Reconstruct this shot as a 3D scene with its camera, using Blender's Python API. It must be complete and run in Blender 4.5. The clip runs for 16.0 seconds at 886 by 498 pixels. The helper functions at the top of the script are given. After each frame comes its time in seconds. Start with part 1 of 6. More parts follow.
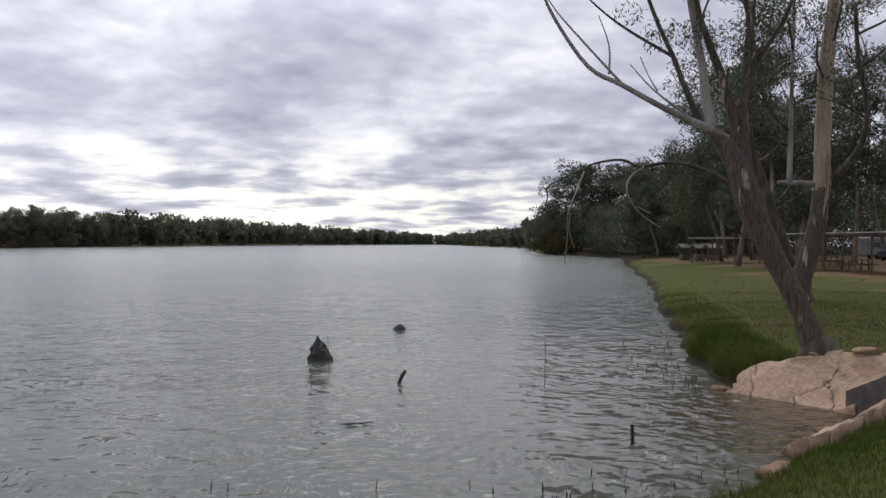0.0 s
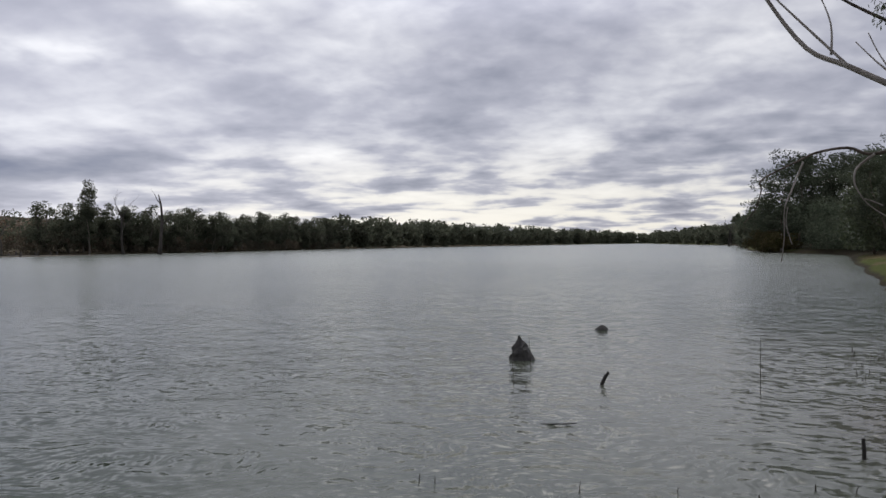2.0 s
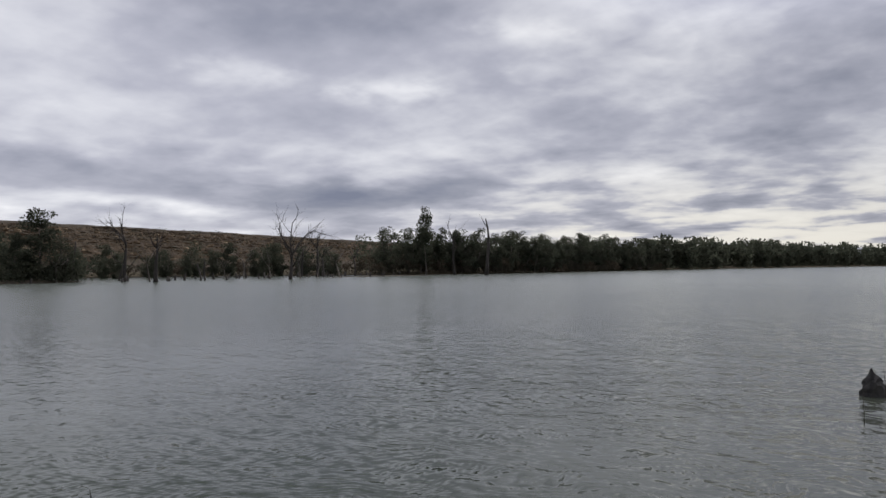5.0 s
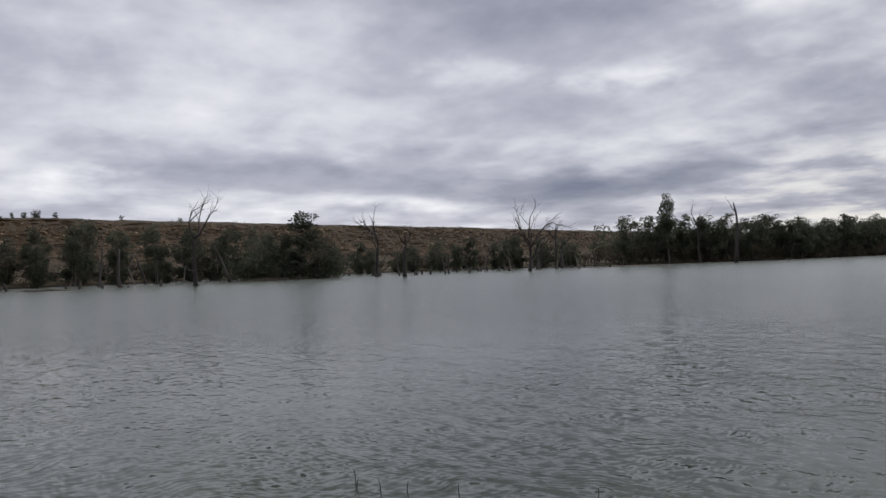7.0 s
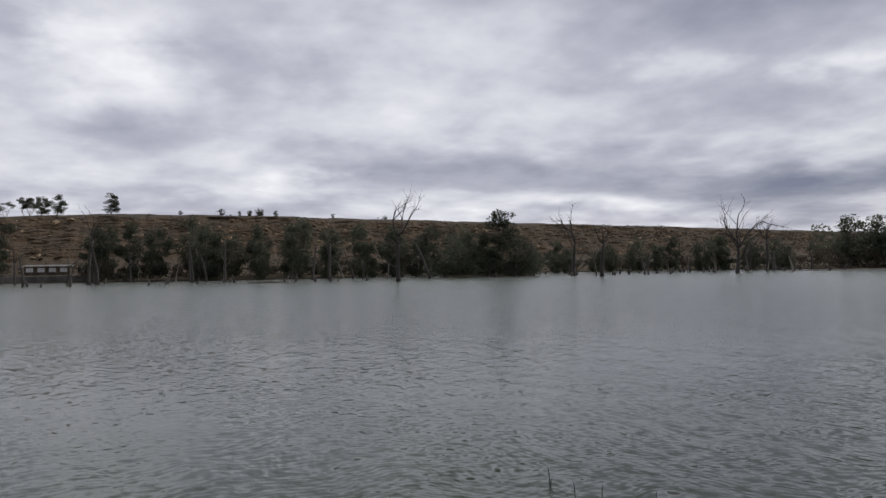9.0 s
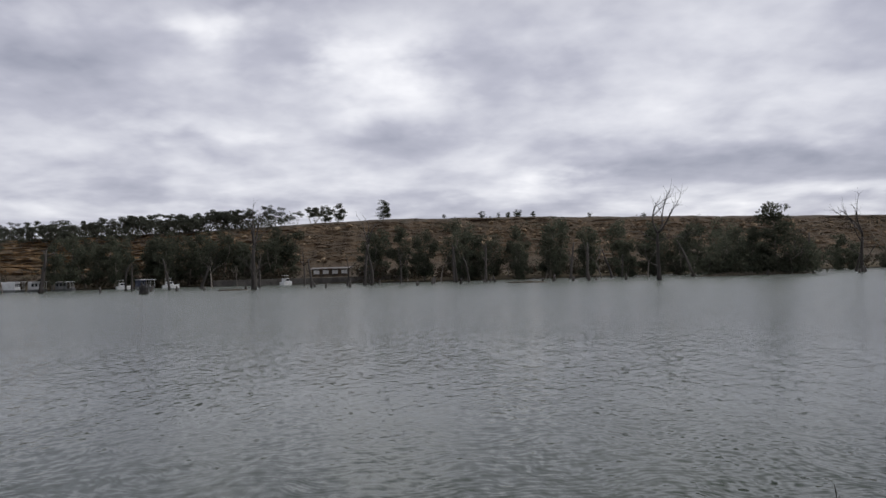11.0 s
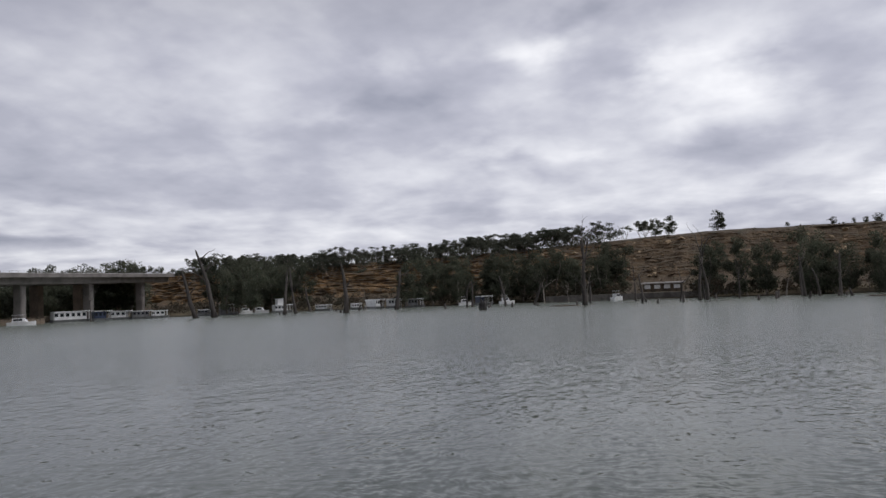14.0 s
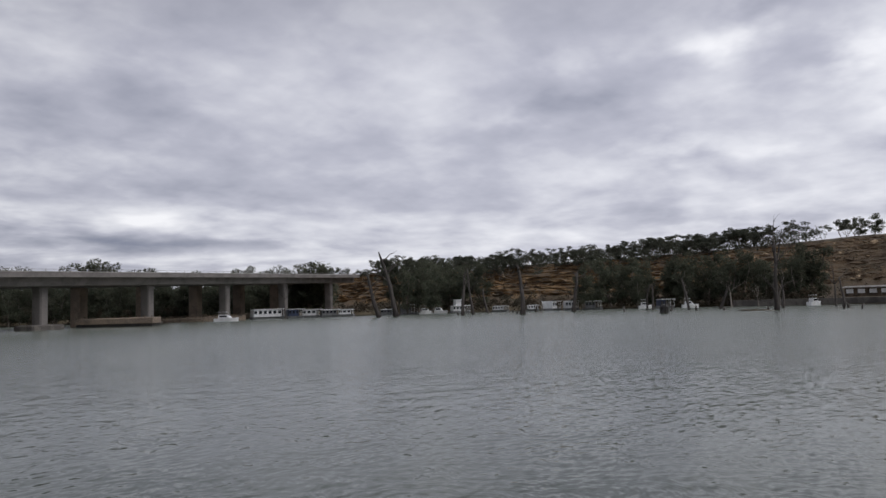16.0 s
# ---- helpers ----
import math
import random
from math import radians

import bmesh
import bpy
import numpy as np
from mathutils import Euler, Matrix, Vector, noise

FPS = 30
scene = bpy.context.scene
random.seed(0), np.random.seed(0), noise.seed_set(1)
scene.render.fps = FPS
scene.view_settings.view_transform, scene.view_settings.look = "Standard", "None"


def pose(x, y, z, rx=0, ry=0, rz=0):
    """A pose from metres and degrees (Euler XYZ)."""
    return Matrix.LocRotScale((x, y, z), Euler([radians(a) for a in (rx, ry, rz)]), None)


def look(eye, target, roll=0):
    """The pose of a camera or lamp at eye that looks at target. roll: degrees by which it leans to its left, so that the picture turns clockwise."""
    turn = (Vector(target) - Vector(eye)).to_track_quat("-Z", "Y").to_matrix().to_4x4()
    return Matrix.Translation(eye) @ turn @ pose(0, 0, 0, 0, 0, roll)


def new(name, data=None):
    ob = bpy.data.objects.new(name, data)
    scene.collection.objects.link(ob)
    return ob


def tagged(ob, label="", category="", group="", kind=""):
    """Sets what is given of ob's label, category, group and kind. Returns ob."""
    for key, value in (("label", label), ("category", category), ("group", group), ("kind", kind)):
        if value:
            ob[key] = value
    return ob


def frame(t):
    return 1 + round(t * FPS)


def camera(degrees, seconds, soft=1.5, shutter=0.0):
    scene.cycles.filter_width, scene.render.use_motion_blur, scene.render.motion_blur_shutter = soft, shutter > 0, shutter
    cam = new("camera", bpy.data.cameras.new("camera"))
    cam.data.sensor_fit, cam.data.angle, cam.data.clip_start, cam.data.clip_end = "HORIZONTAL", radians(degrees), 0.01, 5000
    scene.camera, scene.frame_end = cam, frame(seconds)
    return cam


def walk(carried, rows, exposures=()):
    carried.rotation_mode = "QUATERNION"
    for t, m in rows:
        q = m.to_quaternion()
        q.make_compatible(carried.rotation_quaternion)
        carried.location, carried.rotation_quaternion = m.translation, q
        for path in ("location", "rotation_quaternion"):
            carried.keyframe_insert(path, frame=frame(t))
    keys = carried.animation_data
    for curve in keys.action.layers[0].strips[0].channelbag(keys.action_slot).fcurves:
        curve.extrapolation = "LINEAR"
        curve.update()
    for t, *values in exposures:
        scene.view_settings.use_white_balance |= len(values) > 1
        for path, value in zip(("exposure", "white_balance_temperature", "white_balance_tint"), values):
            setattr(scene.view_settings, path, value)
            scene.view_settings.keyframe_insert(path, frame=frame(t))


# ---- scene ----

EYE = 2.7          # eye above the river, metres


def turned(yaw, pitch, roll):
    """A standing camera that turns on the spot: yaw to its left, pitch up, roll anticlockwise, in degrees."""
    return pose(0, 0, EYE, 0, 0, yaw) @ pose(0, 0, 0, 90 + pitch) @ pose(0, 0, 0, 0, 0, roll)


cam = camera(58.4, 16.0, soft=1.5)
TURNS = [
    (0.0, -0.00, -0.44, 0.45),
    (0.5, 3.23, -0.32, 0.36),
    (1.0, 6.78, -0.28, 0.23),
    (1.5, 10.66, -0.44, -0.01),
    (2.0, 14.40, -0.46, -0.33),
    (2.5, 17.67, -0.08, -0.52),
    (3.0, 20.89, 0.46, -0.60),
    (5.3, 40.12, 0.97, -0.31),
    (5.5, 42.15, 0.76, -0.28),
    (6.0, 47.43, 0.31, -0.77),
    (6.5, 51.24, 0.42, -1.60),
    (7.0, 54.32, 0.90, -1.79),
    (7.5, 57.72, 1.31, -1.12),
    (8.0, 61.22, 1.40, -0.75),
    (8.2, 62.61, 1.40, -0.63),
    (10.3, 79.56, 1.07, -1.72),
    (10.5, 81.53, 1.21, -1.64),
    (11.0, 86.90, 1.46, -1.60),
    (11.5, 91.72, 1.76, -1.91),
    (12.0, 96.15, 2.12, -2.13),
    (12.5, 99.89, 2.32, -2.25),
    (13.0, 103.66, 2.73, -2.04),
    (13.5, 107.14, 3.05, -2.19),
    (14.0, 110.34, 3.38, -2.32),
    (14.5, 113.51, 3.68, -2.15),
    (15.0, 116.61, 3.82, -2.19),
    (15.5, 119.97, 3.88, -1.84),
    (16.0, 123.05, 3.94, -1.67),
]
walk(cam, [(t, turned(y, p, r)) for t, y, p, r in TURNS], exposures=[(0.0, 0.42), (1.0, 0.30), (2.0, 0.12), (3.0, -0.10), (5.5, -0.12), (7.0, -0.12), (8.2, -0.15), (10.5, -0.07), (16.0, -0.05)])

# ---------------------------------------------------------------- sky and sun
SUN_AZ, SUN_EL = 8.0, 55.0      # degrees: left of the y axis, above the horizon

world = bpy.data.worlds.new("overcast_sky")
scene.world = world
world.use_nodes = True


class Nodes:
    """Short hand for a node tree."""

    def __init__(self, tree):
        self.tree, self.nodes, self.links = tree, tree.nodes, tree.links

    def add(self, kind, ins=None):
        n = self.nodes.new(kind)
        for k, v in (ins or {}).items():
            self.put(n.inputs[k], v)
        return n

    def put(self, socket, v):
        if isinstance(v, bpy.types.NodeSocket):
            self.links.new(v, socket)
        else:
            socket.default_value = v

    def math(self, op, a, b=0.0, clamp=False):
        n = self.nodes.new("ShaderNodeMath")
        n.operation, n.use_clamp = op, clamp
        self.put(n.inputs[0], a)
        self.put(n.inputs[1], b)
        return n.outputs[0]

    def mix(self, f, a, b, blend="MIX"):
        n = self.nodes.new("ShaderNodeMix")
        n.data_type, n.blend_type = "RGBA", blend
        self.put(n.inputs[0], f)
        self.put(n.inputs[6], a)
        self.put(n.inputs[7], b)
        return n.outputs[2]

    def noise(self, vec, scale, detail=4.0, rough=0.55, distort=0.0):
        n = self.nodes.new("ShaderNodeTexNoise")
        n.inputs["Scale"].default_value, n.inputs["Detail"].default_value = scale, detail
        n.inputs["Roughness"].default_value, n.inputs["Distortion"].default_value = rough, distort
        if vec is not None:
            self.links.new(vec, n.inputs["Vector"])
        return n.outputs[0]

    def ramp(self, f, stops):
        n = self.nodes.new("ShaderNodeValToRGB")
        e = n.color_ramp.elements
        while len(e) < len(stops):
            e.new(0.5)
        for el, (pos, col) in zip(e, stops):
            el.position, el.color = pos, (*col, 1) if len(col) == 3 else col
        self.links.new(f, n.inputs[0])
        return n.outputs[0]

    def span(self, v, a, b, lo=0.0, hi=1.0):
        n = self.nodes.new("ShaderNodeMapRange")
        n.interpolation_type = "SMOOTHSTEP"
        for i, x in enumerate((v, a, b, lo, hi)):
            self.put(n.inputs[i], x)
        return n.outputs[0]

    def combine(self, x, y, z):
        n = self.nodes.new("ShaderNodeCombineXYZ")
        for i, v in enumerate((x, y, z)):
            self.put(n.inputs[i], v)
        return n.outputs[0]

    def mapped(self, vec, scale=(1, 1, 1), loc=(0, 0, 0), rot=(0, 0, 0)):
        n = self.nodes.new("ShaderNodeMapping")
        n.inputs["Scale"].default_value, n.inputs["Location"].default_value = scale, loc
        n.inputs["Rotation"].default_value = rot
        self.links.new(vec, n.inputs["Vector"])
        return n.outputs[0]


# cloud forms: bearing to the left of the y axis, height, half width, half height (degrees), how much lighter or darker
BREAKS = [(24.3, 6.0, 2.9, 0.9, 0.12), (22.7, 11.3, 2.4, 1.2, 0.08), (2.7, 10.3, 2.4, 1.0, 0.06), (-5.8, 14.3, 3.3, 2.4, 0.13), (5.9, 7.2, 3.7, 1.0, 0.10), (7.5, 5.4, 4.5, 0.7, 0.09), (0.6, 2.9, 5.7, 1.0, 0.13),
          (9.1, 1.8, 5.3, 0.6, 0.10), (13.8, 3.1, 4.1, 0.5, 0.08), (41.3, 12.7, 2.9, 0.9, 0.16), (31.0, 16.7, 2.4, 1.2, 0.13), (30.1, 12.6, 2.0, 1.2, 0.06), (23.0, 6.4, 3.3, 0.6, 0.08), (52.0, 13.9, 2.4, 1.2, 0.10),
          (57.5, 4.3, 7.8, 0.5, 0.16), (70.1, 11.2, 6.1, 2.4, 0.05), (89.2, 13.4, 3.7, 3.3, 0.07)]
BREAKS_WEST = [(79.5, 6.4, 2.4, 1.0, 0.14), (85.9, 5.7, 3.3, 0.6, 0.06), (92.0, 15.2, 3.7, 2.7, 0.14), (101.3, 9.7, 2.4, 1.0, 0.09), (100.7, 17.3, 2.4, 1.6, 0.08), (102.6, 17.7, 3.3, 1.1, 0.10), (112.5, 16.8, 2.9, 1.6, 0.07),
               (105.0, 10.3, 2.9, 1.1, 0.08), (119.5, 12.6, 2.4, 1.2, 0.05), (142.1, 6.4, 4.9, 0.7, 0.13), (132.9, 4.4, 2.0, 0.4, 0.10)]
BANKS = [(12.3, 10.9, 6.1, 2.2, -0.08), (1.0, 6.5, 3.3, 0.7, -0.07), (19.1, 4.1, 6.1, 0.5, -0.07), (-10.7, 7.7, 4.5, 1.6, -0.06), (44.4, 4.9, 8.8, 1.1, -0.27), (26.1, 15.8, 4.9, 1.8, -0.05), (31.0, 3.2, 4.9, 0.6, -0.07),
         (48.5, 17.4, 9.5, 3.2, -0.16), (62.0, 6.6, 8.5, 1.3, -0.12), (23.7, 10.3, 4.5, 1.8, -0.05), (73.3, 6.7, 5.7, 1.1, -0.08), (90.1, 9.3, 4.5, 1.5, -0.12), (81.8, 12.6, 4.5, 2.0, -0.05), (99.6, 19.4, 2.4, 1.0, -0.10),
         (112.7, 11.8, 4.5, 1.5, -0.07), (143.2, 4.5, 8.6, 0.5, -0.16), (141.0, 11.6, 11.4, 2.2, -0.05)]


def build_sky():
    world.node_tree.nodes.clear()
    k = Nodes(world.node_tree)
    way = k.nodes.new("ShaderNodeTexCoord").outputs["Generated"]
    sep = k.nodes.new("ShaderNodeSeparateXYZ")
    k.links.new(way, sep.inputs[0])
    x, y, z = sep.outputs
    sky = k.nodes.new("ShaderNodeTexSky")
    sky.sky_type, sky.sun_disc = "NISHITA", False
    sky.sun_elevation, sky.sun_rotation = radians(SUN_EL), radians(-SUN_AZ)
    clear = k.mix(1.0, sky.outputs[0], (0.1, 0.1, 0.1, 1), "MULTIPLY")
    # the cloud deck, seen in perspective: the direction met with a level layer, so that its cells narrow to streaks at the horizon
    up = k.math("ADD", k.math("MAXIMUM", z, 0.0), 0.24)
    flat = k.math("ADD", k.math("MAXIMUM", z, 0.0), 0.10)
    deck = k.combine(k.math("DIVIDE", x, up), k.math("DIVIDE", y, up), 0.0)
    streak = k.noise(k.combine(k.math("DIVIDE", x, flat), k.math("DIVIDE", y, flat), 3.0), 1.7, 4.0, 0.5, 0.3)
    big = k.noise(k.mapped(deck, loc=(3.1, 7.4, 0)), 1.1, 2.0, 0.5)
    mid = k.noise(k.mapped(deck, loc=(1.7, 4.2, 0)), 2.5, 4.0, 0.48, 0.2)
    fine = k.noise(deck, 10.0, 4.0, 0.5, 0.2)
    v = k.math("ADD", k.math("ADD", k.math("MULTIPLY", big, 0.28), k.span(x, -0.8, 0.1, 0.372, 0.31)), k.math("MULTIPLY", k.math("SUBTRACT", mid, 0.5), k.span(x, -0.8, -0.1, 0.33, 0.52)))
    v = k.math("ADD", v, k.math("MULTIPLY", k.math("SUBTRACT", fine, 0.5), k.span(x, -0.8, -0.1, 0.11, 0.22)))
    v = k.math("ADD", v, k.math("MULTIPLY", k.math("SUBTRACT", streak, 0.5), k.math("MULTIPLY", k.span(z, 0.06, 0.22, 0.80, 0.0), k.span(x, -0.9, -0.2, 0.35, 1.0))))
    # the deck is thinner towards the hidden sun
    sun = Vector((-math.sin(radians(SUN_AZ)), math.cos(radians(SUN_AZ)), 0.12)).normalized()
    toward = k.math("ADD", k.math("ADD", k.math("MULTIPLY", x, sun.x), k.math("MULTIPLY", y, sun.y)), k.math("MULTIPLY", z, sun.z))
    glow = k.span(toward, 0.80, 1.0)
    v = k.math("ADD", v, k.math("MULTIPLY", glow, 0.03))
    # the large breaks and the heavy banks of the cloud deck
    bearing = k.math("MULTIPLY", k.math("ARCTAN2", k.math("MULTIPLY", x, -1.0), y), 57.2958)
    height = k.math("MULTIPLY", k.math("ARCSINE", z), 57.2958)
    ragged = k.noise(k.mapped(deck, loc=(9.0, 2.0, 0)), 4.2, 4.0, 0.55)
    bearing = k.math("ADD", bearing, k.math("MULTIPLY", k.math("SUBTRACT", ragged, 0.5), k.span(z, 0.0, 0.3, 7.0, 14.0)))
    height = k.math("ADD", height, k.math("MULTIPLY", k.math("SUBTRACT", mid, 0.5), k.span(z, 0.0, 0.3, 1.6, 7.0)))
    for az, el, w, h, amount in BREAKS + BREAKS_WEST + BANKS:
        a = k.math("POWER", k.math("ABSOLUTE", k.math("DIVIDE", k.math("SUBTRACT", bearing, az), w)), 2.0)
        b = k.math("POWER", k.math("ABSOLUTE", k.math("DIVIDE", k.math("SUBTRACT", height, el), h)), 2.0)
        lobe = k.math("EXPONENT", k.math("MULTIPLY", k.math("ADD", a, b), -1.0))
        v = k.math("ADD", v, k.math("MULTIPLY", lobe, amount * 1.0))
    cloud = k.ramp(v, [(0.20, (0.165, 0.18, 0.25)), (0.35, (0.27, 0.28, 0.345)), (0.47, (0.41, 0.415, 0.485)), (0.56, (0.57, 0.575, 0.63)), (0.69, (0.80, 0.80, 0.83))])
    low = k.span(z, 0.0, 0.16, 1.0, 0.0)
    warm = k.math("MULTIPLY", k.math("MULTIPLY", low, glow), k.span(v, 0.44, 0.60))
    cloud = k.mix(k.math("MULTIPLY", warm, 0.85), cloud, (0.86, 0.82, 0.73, 1))
    # a thinner deck over the far bank
    thin = k.span(x, -1.0, 0.1, 1.32, 1.0)
    cloud = k.mix(1.0, cloud, k.combine(thin, thin, thin), "MULTIPLY")
    # heavier overhead, away from the sun
    heavy = k.span(z, 0.27, 0.50, 1.0, 0.60)
    cloud = k.mix(1.0, cloud, k.combine(heavy, heavy, heavy), "MULTIPLY")
    # the veiled sun shines through the deck above the view
    dir_sun = Vector((-math.sin(radians(SUN_AZ)) * math.cos(radians(SUN_EL)), math.cos(radians(SUN_AZ)) * math.cos(radians(SUN_EL)), math.sin(radians(SUN_EL))))
    near_sun = k.math("ADD", k.math("ADD", k.math("MULTIPLY", x, dir_sun.x), k.math("MULTIPLY", y, dir_sun.y)), k.math("MULTIPLY", z, dir_sun.z))
    veil = k.span(near_sun, 0.74, 1.0, 1.0, 5.0)
    cloud = k.mix(1.0, cloud, k.combine(veil, veil, veil), "MULTIPLY")
    cover = k.mix(0.95, clear, cloud)
    bg = k.nodes.new("ShaderNodeBackground")
    k.links.new(cover, bg.inputs[0])
    bg.inputs[1].default_value = 1.0
    out = k.nodes.new("ShaderNodeOutputWorld")
    k.links.new(bg.outputs[0], out.inputs[0])


build_sky()
sun_data = bpy.data.lights.new("sun", "SUN")
sun_data.energy, sun_data.angle, sun_data.color = 0.85, radians(40), (1.0, 0.96, 0.9)
sun_ob = new("sun", sun_data)
sun_ob.matrix_world = look((-100 * math.sin(radians(SUN_AZ)), 100 * math.cos(radians(SUN_AZ)), 100 * math.tan(radians(SUN_EL))), (0, 0, 0))


# ---------------------------------------------------------------- materials
def surface(name, colour, other=None, rough=0.85, scale=2.0, fine=30.0, bump=0.3, depth=0.02, metal=0.0, stretch=(1, 1, 1),
            vary=0.0, island=0.0, patch=(0.42, 0.62), grain=0.25, translucent=0.0):
    """A procedural surface: two colours in patches, finer grain, relief, and a shift of tone from object to object or piece to piece."""
    m = bpy.data.materials.new(name)
    m.use_nodes = True
    k = Nodes(m.node_tree)
    b = m.node_tree.nodes["Principled BSDF"]
    at = k.mapped(k.nodes.new("ShaderNodeTexCoord").outputs["Object"], stretch)
    other = other or tuple(c * 0.65 for c in colour)
    n1, n2 = k.noise(at, scale, 5.0, 0.6, 0.4), k.noise(at, fine, 4.0, 0.6)
    c = k.mix(k.span(n1, *patch), (*colour, 1), (*other, 1))
    tone = k.span(n2, 0.25, 0.75, 1 - grain, 1 + grain)
    if vary:
        tone = k.math("MULTIPLY", tone, k.span(k.nodes.new("ShaderNodeObjectInfo").outputs["Random"], 0, 1, 1 - vary, 1 + vary))
    if island:
        tone = k.math("MULTIPLY", tone, k.span(k.nodes.new("ShaderNodeNewGeometry").outputs["Random Per Island"], 0, 1, 1 - island, 1 + island))
    c = k.mix(1.0, c, k.combine(tone, tone, tone), "MULTIPLY")
    k.put(b.inputs["Base Color"], c)
    k.put(b.inputs["Roughness"], k.span(n2, 0.2, 0.8, max(rough - 0.1, 0.03), min(rough + 0.08, 1)))
    b.inputs["Metallic"].default_value = metal
    b.inputs["Specular IOR Level"].default_value = 0.08 if rough > 0.9 else 0.5
    if translucent:
        b.inputs["Transmission Weight"].default_value = 0.0
        t, s = k.nodes.new("ShaderNodeBsdfTranslucent"), k.nodes.new("ShaderNodeMixShader")
        k.put(t.inputs["Color"], c)
        s.inputs[0].default_value = translucent
        k.links.new(b.outputs[0], s.inputs[1])
        k.links.new(t.outputs[0], s.inputs[2])
        k.links.new(s.outputs[0], m.node_tree.nodes["Material Output"].inputs[0])
    if bump:
        r = k.nodes.new("ShaderNodeBump")
        r.inputs["Strength"].default_value, r.inputs["Distance"].default_value = bump, depth
        k.put(r.inputs["Height"], k.math("ADD", n1, k.math("MULTIPLY", n2, 0.5)))
        k.links.new(r.outputs[0], b.inputs["Normal"])
    return m


# wind waves: length, bearing of travel, slope
WAVES = [(2.9, 84, 0.006), (2.1, 38, 0.008), (1.4, 118, 0.011), (0.95, 62, 0.015), (0.70, 95, 0.018), (0.52, 20, 0.020), (0.40, 138, 0.022), (0.32, 52, 0.024), (0.25, 86, 0.026), (0.19, 8, 0.026), (0.15, 112, 0.028), (0.11, 160, 0.026)]


def water_surface():
    """Silty river water: a murky body under a surface tilted by many wind waves that come and go in gusts."""
    m = bpy.data.materials.new("river_water")
    m.use_nodes = True
    k = Nodes(m.node_tree)
    b = m.node_tree.nodes["Principled BSDF"]
    at = k.nodes.new("ShaderNodeTexCoord").outputs["Object"]

    def vec(op, a, c):
        n = k.nodes.new("ShaderNodeVectorMath")
        n.operation = op
        k.put(n.inputs[0], a)
        k.put(n.inputs[1], c)
        return n

    murk = k.noise(at, 0.05, 3.0)
    body = k.mix(murk, (0.034, 0.049, 0.029, 1), (0.044, 0.060, 0.038, 1))
    # the cove at the drain is shallow over brown mud
    cove = vec("DISTANCE", at, (6.2, 12.2, 0)).outputs["Value"]
    body = k.mix(k.span(cove, 0.8, 4.0, 0.85, 0.0), body, (0.075, 0.055, 0.032, 1))
    # shallow water along the near bank, its body paled to paint in reflected sky
    bank_sheen = vec("DISTANCE", at, (5.5, 15.0, 0)).outputs["Value"]
    body = k.mix(k.span(bank_sheen, 3.0, 15.0, 0.75, 0.0), body, k.mix(k.span(cove, 1.5, 4.5), (0.085, 0.065, 0.04, 1), (0.155, 0.160, 0.130, 1)))
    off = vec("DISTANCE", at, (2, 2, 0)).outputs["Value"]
    # silty body; its paling with distance paints in the sky's grazing reflection
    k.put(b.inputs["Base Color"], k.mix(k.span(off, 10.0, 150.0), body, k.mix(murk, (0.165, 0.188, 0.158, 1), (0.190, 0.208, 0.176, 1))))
    b.inputs["IOR"].default_value = 1.33
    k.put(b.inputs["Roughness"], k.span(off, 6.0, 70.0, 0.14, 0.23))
    # the waves' lines wander, and their height comes and goes in patches
    warp = k.nodes.new("ShaderNodeTexNoise")
    warp.inputs["Scale"].default_value, warp.inputs["Detail"].default_value = 0.55, 3.0
    k.links.new(at, warp.inputs["Vector"])
    bend = vec("MULTIPLY", vec("SUBTRACT", warp.outputs["Color"], (0.5, 0.5, 0.5)).outputs[0], (1.9, 1.9, 0.0)).outputs[0]
    place = vec("ADD", at, bend).outputs[0]
    gust = k.span(k.noise(k.mapped(at, (0.5, 1.0, 1.0)), 0.045, 4.0, 0.6, 0.5), 0.35, 0.65, 0.70, 1.25)
    # the reach to the west lies in the lee of the cliff
    where = k.nodes.new("ShaderNodeSeparateXYZ")
    k.links.new(at, where.inputs[0])
    gust = k.math("MULTIPLY", gust, k.span(k.math("ADD", where.outputs[0], k.math("MULTIPLY", where.outputs[1], 0.35)), -14.0, 2.0, 0.52, 1.55))
    patch = [k.span(k.noise(k.mapped(at, (0.6, 1.0, 1.0), loc=(3.0 * i, 1.0, 0)), f, 2.0, 0.5), 0.33, 0.67, 0.3, 1.5) for i, f in enumerate((0.16, 0.5, 1.3))]
    slope = None
    for i, (length, way, tilt) in enumerate(WAVES):
        d = Vector((math.cos(radians(way)), math.sin(radians(way)), 0.0))
        phase = k.math("ADD", vec("DOT_PRODUCT", place, tuple(d * (2 * math.pi / length))).outputs["Value"], 2.4 * i)
        lift = k.math("MULTIPLY", k.math("MULTIPLY", k.math("COSINE", phase), tilt * 1.5), k.math("MULTIPLY", gust, patch[i % 3]))
        tilted = vec("MULTIPLY", k.combine(lift, lift, 0.0), tuple(d)).outputs[0]
        slope = tilted if slope is None else vec("ADD", slope, tilted).outputs[0]
    # cat's paws: fine unordered ripples
    paw = k.nodes.new("ShaderNodeTexNoise")
    paw.inputs["Scale"].default_value, paw.inputs["Detail"].default_value, paw.inputs["Roughness"].default_value = 5.0, 3.0, 0.62
    k.links.new(k.mapped(at, (0.55, 1.0, 1.0), rot=(0, 0, radians(-12))), paw.inputs["Vector"])
